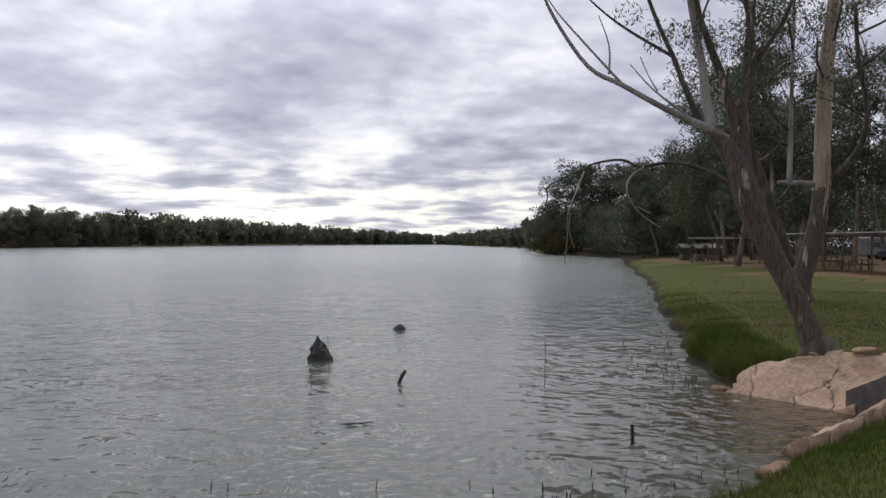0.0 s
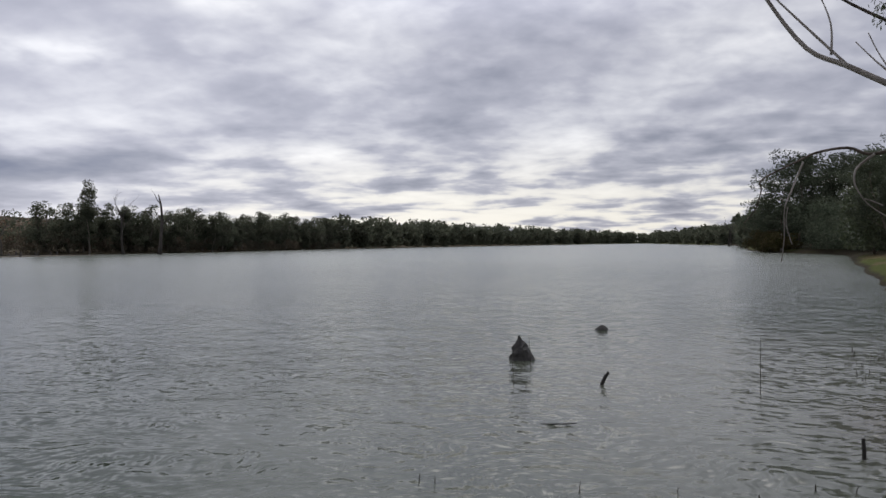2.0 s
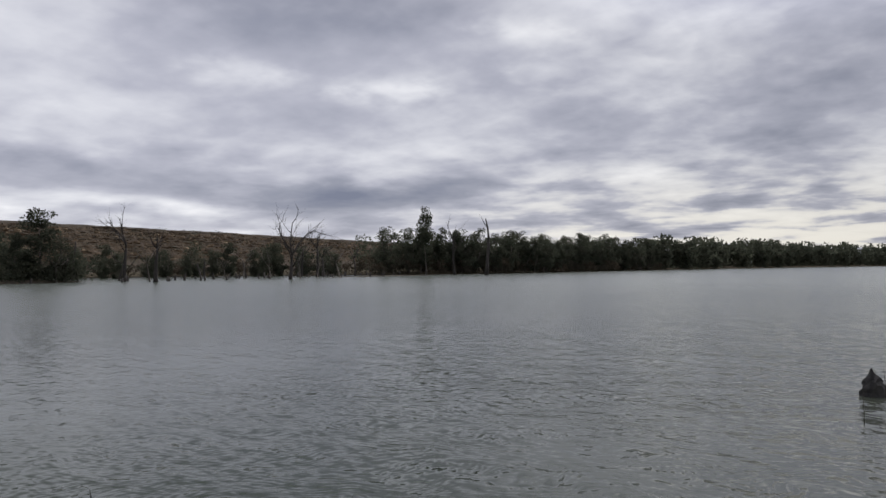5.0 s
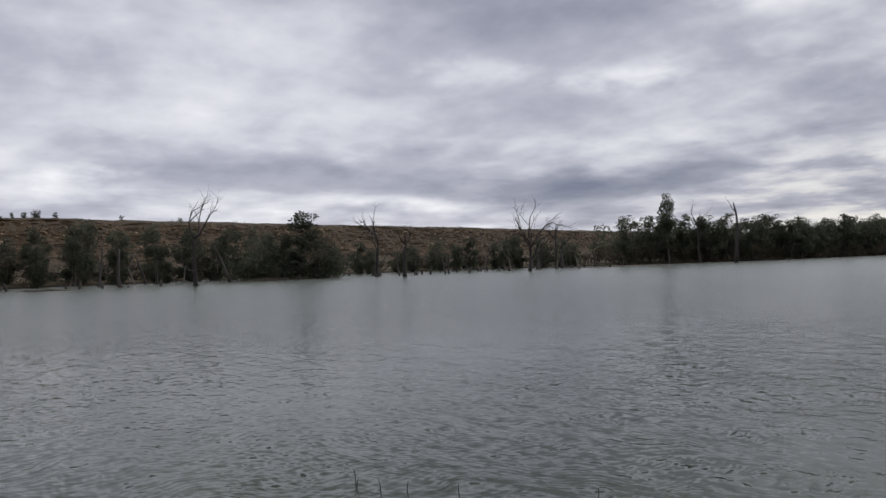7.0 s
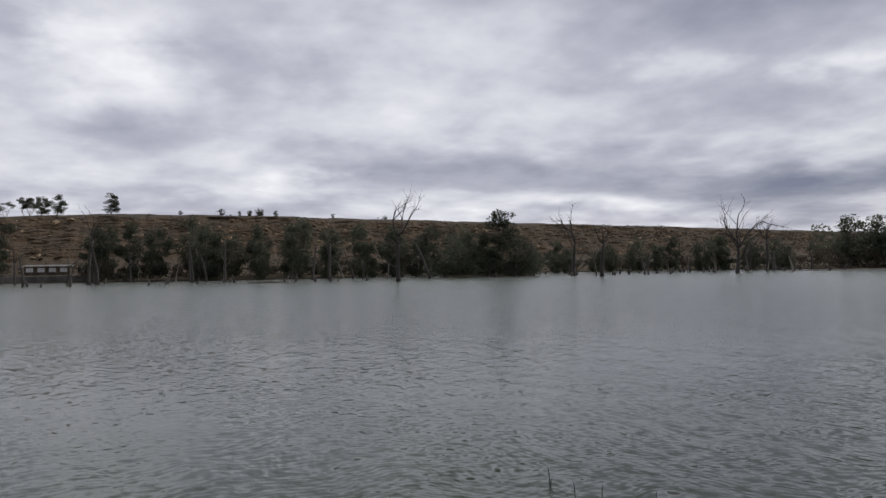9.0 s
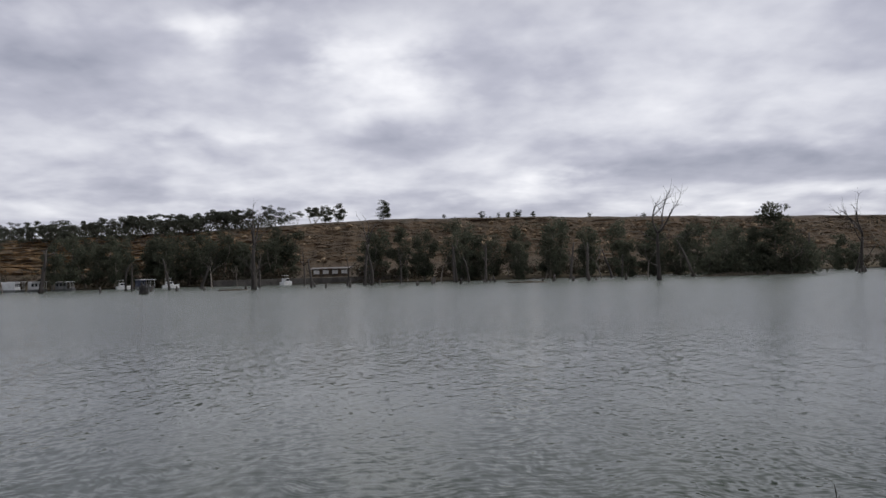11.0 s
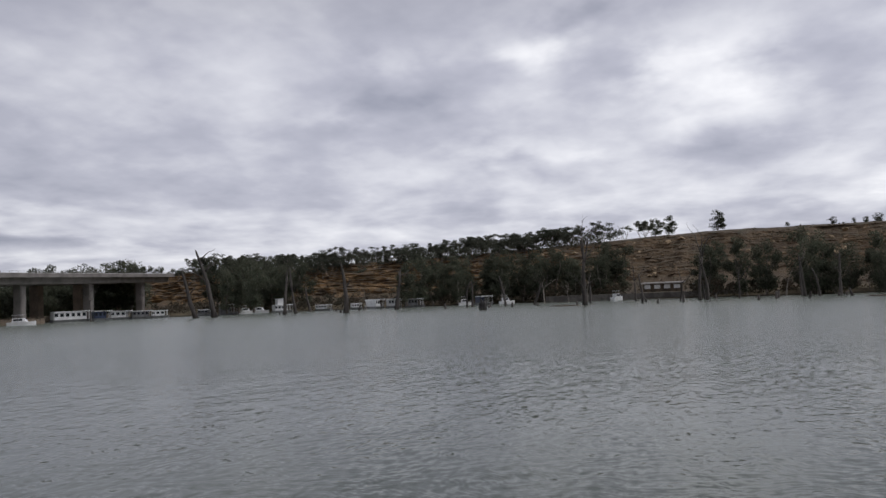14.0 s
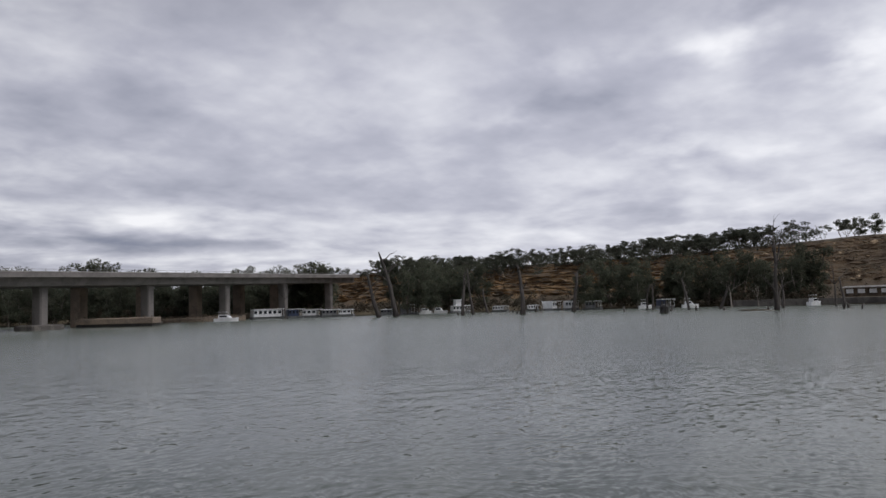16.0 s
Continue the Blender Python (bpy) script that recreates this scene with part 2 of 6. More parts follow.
    jitter = vec("MULTIPLY", vec("SUBTRACT", paw.outputs["Color"], (0.5, 0.5, 0.5)).outputs[0], k.combine(k.math("MULTIPLY", gust, 0.44), k.math("MULTIPLY", gust, 0.44), 0.0)).outputs[0]
    n = vec("ADD", k.nodes.new("ShaderNodeNewGeometry").outputs["Normal"], vec("ADD", slope, jitter).outputs[0]).outputs[0]
    k.put(b.inputs["Normal"], vec("NORMALIZE", n, (0, 0, 0)).outputs[0])
    return m


def ground_surface():
    """Short grass with bare earth and litter; river mud below the water line."""
    m = bpy.data.materials.new("bank_ground")
    m.use_nodes = True
    k = Nodes(m.node_tree)
    b = m.node_tree.nodes["Principled BSDF"]
    at = k.nodes.new("ShaderNodeTexCoord").outputs["Object"]
    sep = k.nodes.new("ShaderNodeSeparateXYZ")
    k.links.new(at, sep.inputs[0])
    x, y, z = sep.outputs
    n1, n2, n3 = k.noise(at, 0.16, 4.0, 0.6, 0.5), k.noise(at, 2.2, 5.0, 0.65), k.noise(at, 28.0, 4.0, 0.6)
    green = k.mix(n2, (0.056, 0.078, 0.015, 1), (0.100, 0.106, 0.030, 1))
    dry = k.mix(n3, (0.066, 0.066, 0.024, 1), (0.115, 0.100, 0.045, 1))
    earth = k.mix(n3, (0.17, 0.108, 0.066, 1), (0.25, 0.17, 0.11, 1))
    c = k.mix(k.span(n1, 0.48, 0.66), green, dry)
    # the worn picnic ground inland is bare; from y = 90 to 130 the colour turns dark brown
    inland = k.math("ADD", k.math("MULTIPLY", y, -0.00225), k.math("SUBTRACT", k.math("MULTIPLY", x, 0.05), 0.36))
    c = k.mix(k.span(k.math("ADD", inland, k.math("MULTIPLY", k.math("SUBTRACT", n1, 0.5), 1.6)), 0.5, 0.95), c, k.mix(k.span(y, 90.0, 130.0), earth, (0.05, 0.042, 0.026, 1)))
    west = k.span(x, -100.0, -60.0, 1.0, 0.0)
    c = k.mix(west, c, k.mix(n2, (0.10, 0.085, 0.06, 1), (0.17, 0.14, 0.09, 1)))
    mud = k.span(k.math("ADD", z, k.math("MULTIPLY", k.math("SUBTRACT", n2, 0.5), 0.5)), 0.12, 0.42, 1.0, 0.0)
    c = k.mix(mud, c, k.mix(n3, (0.03, 0.026, 0.017, 1), (0.06, 0.05, 0.032, 1)))
    tone = k.span(n3, 0.2, 0.8, 0.7, 1.25)
    k.put(b.inputs["Base Color"], k.mix(1.0, c, k.combine(tone, tone, tone), "MULTIPLY"))
    b.inputs["Roughness"].default_value = 0.95
    b.inputs["Specular IOR Level"].default_value = 0.08
    r = k.nodes.new("ShaderNodeBump")
    r.inputs["Strength"].default_value, r.inputs["Distance"].default_value = 0.7, 0.05
    k.put(r.inputs["Height"], k.math("ADD", n2, n3))
    k.links.new(r.outputs[0], b.inputs["Normal"])
    return m


def cliff_surface():
    """Level beds of ochre limestone on steep faces, dry grass and scree on the gentler ones."""
    m = bpy.data.materials.new("limestone_cliff")
    m.use_nodes = True
    k = Nodes(m.node_tree)
    b = m.node_tree.nodes["Principled BSDF"]
    at = k.nodes.new("ShaderNodeTexCoord").outputs["Object"]
    beds = k.noise(k.mapped(at, (0.02, 0.02, 1.1)), 1.0, 5.0, 0.65, 0.3)
    blotch = k.noise(at, 0.16, 6.0, 0.65, 0.8)
    grit = k.noise(at, 0.9, 5.0, 0.65)
    rock = k.ramp(beds, [(0.30, (0.10, 0.066, 0.038)), (0.42, (0.20, 0.12, 0.055)), (0.52, (0.29, 0.17, 0.072)), (0.62, (0.33, 0.22, 0.115)), (0.72, (0.16, 0.105, 0.06))])
    rock = k.mix(k.span(blotch, 0.5, 0.62), rock, (0.30, 0.20, 0.105, 1))
    rock = k.mix(k.span(blotch, 0.34, 0.46, 1.0, 0.0), rock, (0.15, 0.115, 0.078, 1))
    where = k.nodes.new("ShaderNodeSeparateXYZ")
    k.links.new(at, where.inputs[0])
    dull = k.mix(k.span(k.noise(at, 0.11, 6.0, 0.7, 0.6), 0.42, 0.62), (0.095, 0.072, 0.05, 1), (0.20, 0.135, 0.078, 1))
    dull = k.mix(k.span(grit, 0.35, 0.65), dull, (0.085, 0.068, 0.047, 1))
    rock = k.mix(k.span(where.outputs[1], -75.0, -25.0, 0.0, 0.8), rock, dull)
    grass = k.mix(grit, (0.075, 0.057, 0.038, 1), (0.125, 0.092, 0.058, 1))
    grass = k.mix(k.span(k.noise(at, 0.22, 5.0, 0.65), 0.5, 0.66), grass, (0.08, 0.072, 0.044, 1))
    nz = k.nodes.new("ShaderNodeSeparateXYZ")
    k.links.new(k.nodes.new("ShaderNodeNewGeometry").outputs["Normal"], nz.inputs[0])
    flat = k.span(k.math("ADD", nz.outputs[2], k.math("MULTIPLY", k.math("SUBTRACT", grit, 0.5), 0.5)), 0.72, 0.97)
    c = k.mix(flat, rock, grass)
    tone = k.span(grit, 0.2, 0.8, 0.65, 1.25)
    k.put(b.inputs["Base Color"], k.mix(1.0, c, k.combine(tone, tone, tone), "MULTIPLY"))
    b.inputs["Roughness"].default_value = 0.95
    r = k.nodes.new("ShaderNodeBump")
    r.inputs["Strength"].default_value, r.inputs["Distance"].default_value = 0.8, 0.5
    k.put(r.inputs["Height"], k.math("ADD", beds, grit))
    k.links.new(r.outputs[0], b.inputs["Normal"])
    return m


WATER, GROUND, CLIFF = water_surface(), ground_surface(), cliff_surface()
# far gum leaves: distance haze is mixed into the paler base colour
LEAF_FAR_HAZED = surface("gum_leaves_far_hazed", (0.102, 0.114, 0.080), (0.126, 0.130, 0.092), 0.95, 0.3, 3.0, 0, vary=0.2, island=0.2, translucent=0.6)
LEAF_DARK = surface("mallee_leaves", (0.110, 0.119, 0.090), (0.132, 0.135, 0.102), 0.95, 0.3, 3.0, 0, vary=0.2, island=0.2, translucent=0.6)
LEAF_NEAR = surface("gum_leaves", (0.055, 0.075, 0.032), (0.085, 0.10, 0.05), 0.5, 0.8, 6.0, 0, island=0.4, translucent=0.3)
LEAF_GROVE = surface("grove_leaves", (0.055, 0.07, 0.036), (0.078, 0.09, 0.048), 0.7, 0.4, 4.0, 0, vary=0.25, island=0.35, translucent=0.25)
LEAF_OLIVE = surface("willow_leaves", (0.075, 0.07, 0.03), (0.10, 0.08, 0.042), 0.95, 0.5, 4.0, 0, vary=0.15, island=0.35)
# leaves at the river bend, also lifted by haze put into their colour
LEAF_BEND_HAZED = surface("bend_leaves_hazed", (0.088, 0.106, 0.072), (0.112, 0.125, 0.088), 0.95, 0.3, 3.0, 0, vary=0.2, island=0.25, translucent=0.45)
SCRUB = surface("scrub_leaves", (0.082, 0.076, 0.056), (0.115, 0.092, 0.066), 0.95, 0.1, 3.0, 0, island=0.25, translucent=0.4)
BARK_DARK = surface("dark_rough_bark", (0.055, 0.043, 0.033), (0.12, 0.095, 0.075), 0.9, 2.2, 18.0, 0.5, 0.04, stretch=(2, 2, 0.35))
BARK_PALE = surface("smooth_pale_bark", (0.40, 0.32, 0.24), (0.22, 0.17, 0.125), 0.75, 1.6, 20.0, 0.4, 0.02, stretch=(2, 2, 0.4))
BARK_FAR = surface("grey_bark", (0.25, 0.215, 0.18), (0.11, 0.092, 0.075), 0.9, 0.9, 9.0, 0.3, 0.04, stretch=(2, 2, 0.4), vary=0.3)
DEAD = surface("weathered_dead_wood", (0.09, 0.078, 0.069), (0.05, 0.043, 0.037), 0.9, 0.9, 12.0, 0.5, 0.04, stretch=(2, 2, 0.3), vary=0.25)
WET_WOOD = surface("wet_black_wood", (0.022, 0.02, 0.018), (0.045, 0.04, 0.034), 0.6, 4.0, 40.0, 0.8, 0.03, stretch=(1, 1, 0.3))
LIMESTONE = surface("limestone_slab", (0.46, 0.335, 0.235), (0.27, 0.19, 0.13), 0.92, 1.7, 16.0, 0.8, 0.03, vary=0.10, grain=0.22, patch=(0.46, 0.66))
LEDGE = surface("earthy_limestone", (0.30, 0.21, 0.14), (0.15, 0.105, 0.07), 0.95, 2.2, 20.0, 0.7, 0.03, vary=0.2)
CONCRETE = surface("weathered_concrete", (0.225, 0.205, 0.188), (0.165, 0.15, 0.137), 0.9, 0.25, 3.0, 0.1, 0.02, grain=0.1)
CONCRETE_DARK = surface("stained_concrete", (0.16, 0.145, 0.125), (0.10, 0.09, 0.08), 0.9, 0.5, 7.0, 0.3, 0.03)
CONCRETE_PALE = surface("pale_concrete", (0.46, 0.44, 0.41), (0.36, 0.34, 0.31), 0.9, 0.25, 3.0, 0.2, 0.02)
CONCRETE_TAN = surface("tan_concrete", (0.29, 0.225, 0.165), (0.21, 0.165, 0.125), 0.9, 0.3, 4.0, 0.25, 0.03)
GROVE_BARK = surface("grove_bark", (0.17, 0.14, 0.11), (0.06, 0.048, 0.038), 0.9, 0.9, 9.0, 0.3, 0.04, stretch=(2, 2, 0.4), vary=0.3)
WHITE = surface("white_boat_paint", (0.84, 0.84, 0.83), (0.74, 0.73, 0.71), 0.45, 0.7, 5.0, 0.05, grain=0.06, vary=0.1)
BLUE = surface("blue_boat_paint", (0.03, 0.045, 0.09), (0.025, 0.035, 0.07), 0.45, 0.7, 5.0, 0.05, grain=0.1)
GREY_PAINT = surface("grey_paint", (0.23, 0.23, 0.23), (0.15, 0.15, 0.15), 0.6, 0.7, 5.0, 0.05, grain=0.1, vary=0.2)
DARK_GLASS = surface("dark_window_glass", (0.015, 0.017, 0.02), (0.02, 0.022, 0.025), 0.12, 1.0, 5.0, 0, grain=0.05)
IRON = surface("corrugated_iron", (0.34, 0.33, 0.31), (0.22, 0.19, 0.16), 0.5, 0.8, 9.0, 0.2, 0.02, metal=0.6, vary=0.15)
TIMBER = surface("old_timber", (0.17, 0.13, 0.09), (0.09, 0.07, 0.05), 0.9, 1.5, 15.0, 0.4, 0.02, stretch=(1, 1, 0.4), vary=0.2)
GREEN_ROOF = surface("green_metal_roof", (0.05, 0.12, 0.09), (0.035, 0.085, 0.065), 0.5, 0.8, 9.0, 0.1, 0.02)
BLADES = surface("grass_blades", (0.066, 0.100, 0.017), (0.118, 0.128, 0.036), 0.96, 0.5, 5.0, 0, island=0.4, translucent=0.25)
LITTER = surface("fallen_leaves", (0.24, 0.18, 0.12), (0.12, 0.08, 0.05), 0.9, 1.0, 9.0, 0, island=0.4)
REED = surface("dead_reed", (0.06, 0.05, 0.035), (0.035, 0.03, 0.022), 0.8, 4.0, 40.0, 0.3, 0.005)


# ---------------------------------------------------------------- mesh building
class Geo:
    """Vertices and faces gathered for one mesh."""

    def __init__(self):
        self.v, self.f = [], []

    def box(self, size, m=None):
        """A box with slightly bevelled upright edges, base at z = 0, centred in x and y."""
        sx, sy, sz = size[0] / 2, size[1] / 2, size[2]
        c = min(sx, sy, sz) * 0.12
        ring = [(sx - c, -sy), (sx, -sy + c), (sx, sy - c), (sx - c, sy), (-sx + c, sy), (-sx, sy - c), (-sx, -sy + c), (-sx + c, -sy)]
        n = len(self.v)
        pts = [(x, y, 0) for x, y in ring] + [(x, y, sz - c) for x, y in ring]
        pts += [(x * (1 - c / sx), y * (1 - c / sy), sz) for x, y in ring]
        self.v += [tuple(m @ Vector(p)) if m else p for p in pts]
        for r in (0, 8):
            self.f += [(n + r + i, n + r + (i + 1) % 8, n + r + 8 + (i + 1) % 8, n + r + 8 + i) for i in range(8)]
        self.f += [tuple(n + i for i in range(7, -1, -1)), tuple(n + 16 + i for i in range(8))]
        return self

    def tube(self, pts, radii, sides=7, wobble=0.0, rng=None):
        """A tapered tube along a path, closed at both ends."""
        n0 = len(self.v)
        pts = [Vector(p) for p in pts]
        side = Vector((1, 0.13, 0.07))
        for i, p in enumerate(pts):
            d = (pts[min(i + 1, len(pts) - 1)] - pts[max(i - 1, 0)]).normalized()
            a = (side - d * side.dot(d))
            a = a.normalized() if a.length > 1e-4 else d.orthogonal().normalized()
            b = d.cross(a)
            for s in range(sides):
                w = 2 * math.pi * s / sides
                r = radii[i] * (1 + (rng.uniform(-wobble, wobble) if wobble else 0))
                self.v.append(tuple(p + (a * math.cos(w) + b * math.sin(w)) * r))
        for i in range(len(pts) - 1):
            for s in range(sides):
                j, k = n0 + i * sides + s, n0 + i * sides + (s + 1) % sides
                self.f.append((j, k, k + sides, j + sides))
        self.f.append(tuple(n0 + s for s in range(sides - 1, -1, -1)))
        e = n0 + (len(pts) - 1) * sides
        self.f.append(tuple(e + s for s in range(sides)))
        return self

    def loft(self, rings):
        """Closed rings of equal length joined into one skin with caps."""
        n0, m = len(self.v), len(rings[0])
        for r in rings:
            self.v += [tuple(p) for p in r]
        for i in range(len(rings) - 1):
            for s in range(m):
                j, k = n0 + i * m + s, n0 + i * m + (s + 1) % m
                self.f.append((j, k, k + m, j + m))
        self.f.append(tuple(n0 + s for s in range(m - 1, -1, -1)))
        e = n0 + (len(rings) - 1) * m
        self.f.append(tuple(e + s for s in range(m)))
        return self

    def cards(self, centres, length, width, rng, droop=0.0):
        """Small leaf shapes, each a bent pair of triangles, turned at random about the given centres."""
        c = np.asarray(centres)
        n = len(c)
        u = rng.normal(size=(n, 3))
        u[:, 2] -= droop
        u /= np.linalg.norm(u, axis=1, keepdims=True)
        w = np.cross(u, rng.normal(size=(n, 3)))
        w /= np.linalg.norm(w, axis=1, keepdims=True) + 1e-9
        ln = length * rng.uniform(0.6, 1.3, (n, 1))
        wd = width * rng.uniform(0.6, 1.3, (n, 1))
        n0 = len(self.v)
        quad = np.stack([c - u * ln / 2, c + w * wd / 2 + u * ln * 0.08, c + u * ln / 2, c - w * wd / 2 + u * ln * 0.08], 1)
        self.v += [tuple(p) for p in quad.reshape(-1, 3).tolist()]
        self.f += [(n0 + 4 * i, n0 + 4 * i + 1, n0 + 4 * i + 2, n0 + 4 * i + 3) for i in range(n)]
        return self

    def sprigs(self, centres, length, width, rng):
        """Far foliage: one triangle for each sprig, turned at random."""
        c = np.asarray(centres)
        n = len(c)
        u, w = rng.normal(size=(n, 3)), rng.normal(size=(n, 3))
        u /= np.linalg.norm(u, axis=1, keepdims=True)
        w = np.cross(u, w)
        w /= np.linalg.norm(w, axis=1, keepdims=True) + 1e-9
        ln, wd = length * rng.uniform(0.6, 1.3, (n, 1)), width * rng.uniform(0.6, 1.3, (n, 1))
        n0 = len(self.v)
        tri = np.stack([c - u * ln * 0.4 - w * wd * 0.5, c + u * ln * 0.6, c - u * ln * 0.4 + w * wd * 0.5], 1)
        self.v += tri.reshape(-1, 3).tolist()
        self.f += [(n0 + 3 * i, n0 + 3 * i + 1, n0 + 3 * i + 2) for i in range(n)]
        return self

    def mesh(self, name, material, smooth=False):
        me = bpy.data.meshes.new(name)
        me.from_pydata(self.v, [], self.f)
        me.materials.append(material)
        if smooth:
            me.polygons.foreach_set("use_smooth", [True] * len(me.polygons))
        me.update()
        return me


def part(name, geo, material, parent=None, label="", smooth=False, m=None):
    """Links a Geo, or a ready mesh, as one object under a thing."""
    ob = new(name, geo if isinstance(geo, bpy.types.Mesh) else geo.mesh(name, material, smooth))
    if parent:
        ob.parent = parent
    if m:
        ob.matrix_basis = m
    return tagged(ob, label)


def thing(name, m, label, category, group="", kind=""):
    """An Empty at the base of a thing, which parents its parts."""
    ob = new(name)
    ob.matrix_basis = m
    return tagged(ob, label, category, group, kind)


# ---------------------------------------------------------------- river, ground, cliff
EAST = [(120, -235), (40, -200), (6, -110), (-3, -50), (-4.5, -12), (-3.5, 2), (-1, 5.4), (1.2, 6.6), (2.6, 7.6), (3.7, 9.2), (4.6, 10.2), (5.8, 11.3),
        (7.0, 12.1), (8.4, 12.3), (6.7, 12.9), (6.3, 13.6), (5.5, 14.6), (5.4, 16.2), (5.7, 18.3), (6.8, 22.7), (7.7, 26.7), (9.5, 35.4), (13.1, 49.3),
        (17.3, 70), (23.7, 102), (33.9, 150), (34, 172), (29, 184), (25.7, 216), (34, 300), (51.8, 497), (38, 622), (14, 923), (-8, 1150)]
WEST = [(120, -262), (0, -238), (-60, -214), (-118, -190), (-160, -160), (-186, -128), (-200, -90), (-200, -55), (-190, -22), (-178, 0), (-174, 25),
        (-178, 50), (-194, 80), (-200, 105), (-192, 130), (-176, 156), (-150, 178), (-137, 215), (-137, 264), (-139, 313), (-134, 400), (-120, 520), (-82, 773), (-30, 1050), (-8, 1150)]
FLAT = [(-200, -90), (-200, -55), (-190, -22), (-176, 0), (-168, 25), (-164, 50), (-172, 85), (-176, 120), (-158, 160), (-140, 180)]      # where trees stand on the flooded flat
RIVER = np.array(EAST + WEST[::-1][1:], float)


def to_river(x, y):
    """Signed distance to the river's edge: positive on land, negative in the river."""
    p = np.stack([x, y], -1)[..., None, :]
    a, b = RIVER, np.roll(RIVER, -1, 0)
    ab = b - a
    t = np.clip(((p - a) * ab).sum(-1) / ((ab ** 2).sum(-1) + 1e-9), 0, 1)
    d = np.sqrt((((a + t[..., None] * ab) - p) ** 2).sum(-1)).min(-1)
    yy, xx = p[..., 1], p[..., 0]
    cross = ((a[:, 1] > yy) != (b[:, 1] > yy)) & (xx < ab[:, 0] * (yy - a[:, 1]) / (ab[:, 1] + 1e-12) + a[:, 0])
    return np.where(cross.sum(-1) % 2 == 1, -d, d)


def wave(x, y, s, seed):
    """Cheap smooth undulation between -1 and 1."""
    return (np.sin(x * s + seed) * np.cos(y * s * 1.3 + seed * 2.1) + 0.5 * np.sin((x + y) * s * 2.3 + seed * 1.7)) / 1.5


def ground_z(x, y):
    x, y = np.asarray(x, float), np.asarray(y, float)
    d = to_river(x, y)
    edge = d - 0.15 + 0.34 * wave(x, y, 0.9, 1.0) + np.interp(y, [16, 22, 60], [0, 0.45, 0.9]) * wave(x, y, 0.85, 7.0) + 0.2 * wave(x, y, 2.1, 4.0) + 0.10 * wave(x, y, 4.7, 2.0)
    lip = 0.52 + 0.07 * wave(x, y, 0.35, 3.0)
    bank = np.interp(edge, [-0.5, 0, 0.12, 0.45, 1.1, 3], [-0.5, 0.0, 0.34, 0.84, 1.0, 1.08]) * lip
    rise = 0.62 * (1 - np.exp(-np.maximum(d, 0) / 9.0)) + np.minimum(np.maximum(d, 0) * 0.006, 0.6)
    east = bank + rise + 0.025 * wave(x, y, 0.8, 5.0) * np.clip(d, 0, 1)
    west = np.interp(d, [0, 0.6, 3, 30], [0, 0.35, 0.8, 1.5])
    land = np.where(x < -40, west, east)
    land = land - 0.55 * np.exp(-((x - 7.3) / 1.3) ** 2 - ((y - 13.2) / 0.75) ** 2)
    land = land - 0.24 * np.exp(-(np.maximum(d, 0) / 0.75) ** 2) * np.clip((x - 4.0) / 0.5, 0, 1) * np.clip((7.8 - x) / 0.5, 0, 1) * (y < 12.6)
    bed = -np.interp(-d, [0, 0.4, 3, 12], [0.06, 0.16, 0.5, 2.0])
    return np.where(d > 0, land, bed)


def grown(lo, hi, step, reach, ratio):
    c, s, a, b = list(np.arange(lo, hi, step)), step, [], []
    q = lo
    while q > -reach:
        s *= ratio
        q -= s
        a.append(q)
    q, s = c[-1], step
    while q < reach:
        s *= ratio
        q += s
        b.append(q)
    return np.array(a[::-1] + c + b)


def build_ground():
    xs, ys = grown(2.0, 15.0, 0.17, 3500, 1.09), grown(6.0, 32.0, 0.2, 3500, 1.09)
    gx, gy = np.meshgrid(xs, ys)
    z = np.concatenate([ground_z(gx[i:i + 20], gy[i:i + 20]) for i in range(0, len(ys), 20)])
    g = Geo()
    g.v = np.stack([gx, gy, z], -1).reshape(-1, 3).tolist()
    w = len(xs)
    g.f = [(j * w + i, j * w + i + 1, j * w + w + i + 1, j * w + w + i) for j in range(len(ys) - 1) for i in range(w - 1)]
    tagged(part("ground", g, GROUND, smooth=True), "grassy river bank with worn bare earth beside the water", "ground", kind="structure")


build_ground()


def build_water():
    """The river's surface between its banks, with long low swells in relief."""
    xs, ys = grown(-14.0, 10.0, 0.5, 215, 1.06), grown(4.0, 24.0, 0.5, 1165, 1.06)
    gx, gy = np.meshgrid(xs, ys)
    d = np.concatenate([to_river(gx[i:i + 20], gy[i:i + 20]) for i in range(0, len(ys), 20)])
    keep = d < np.maximum(1.2, 0.12 * np.hypot(gx, gy))
    index = np.cumsum(keep.ravel()).reshape(keep.shape) - 1
    g = Geo()
    g.v = np.stack([gx, gy, 0.006 * wave(gx, gy, 0.9, 2.0)], -1)[keep].tolist()
    full = keep[:-1, :-1] & keep[1:, :-1] & keep[:-1, 1:] & keep[1:, 1:]
    g.f = np.stack([index[:-1, :-1][full], index[:-1, 1:][full], index[1:, 1:][full], index[1:, :-1][full]], -1).tolist()
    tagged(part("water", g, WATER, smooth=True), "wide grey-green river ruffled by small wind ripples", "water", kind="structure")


build_water()

# the limestone escarpment behind the far bank: foot line and height of its rim
CLIFF_LINE = [(-420, 900), (-330, 560), (-262, 330), (-226, 200), (-214, 110), (-208, 40), (-210, -20), (-218, -70), (-222, -110), (-214, -150), (-223, -185), (-221, -215), (-204, -246), (-168, -278), (-110, -305), (-40, -320)]
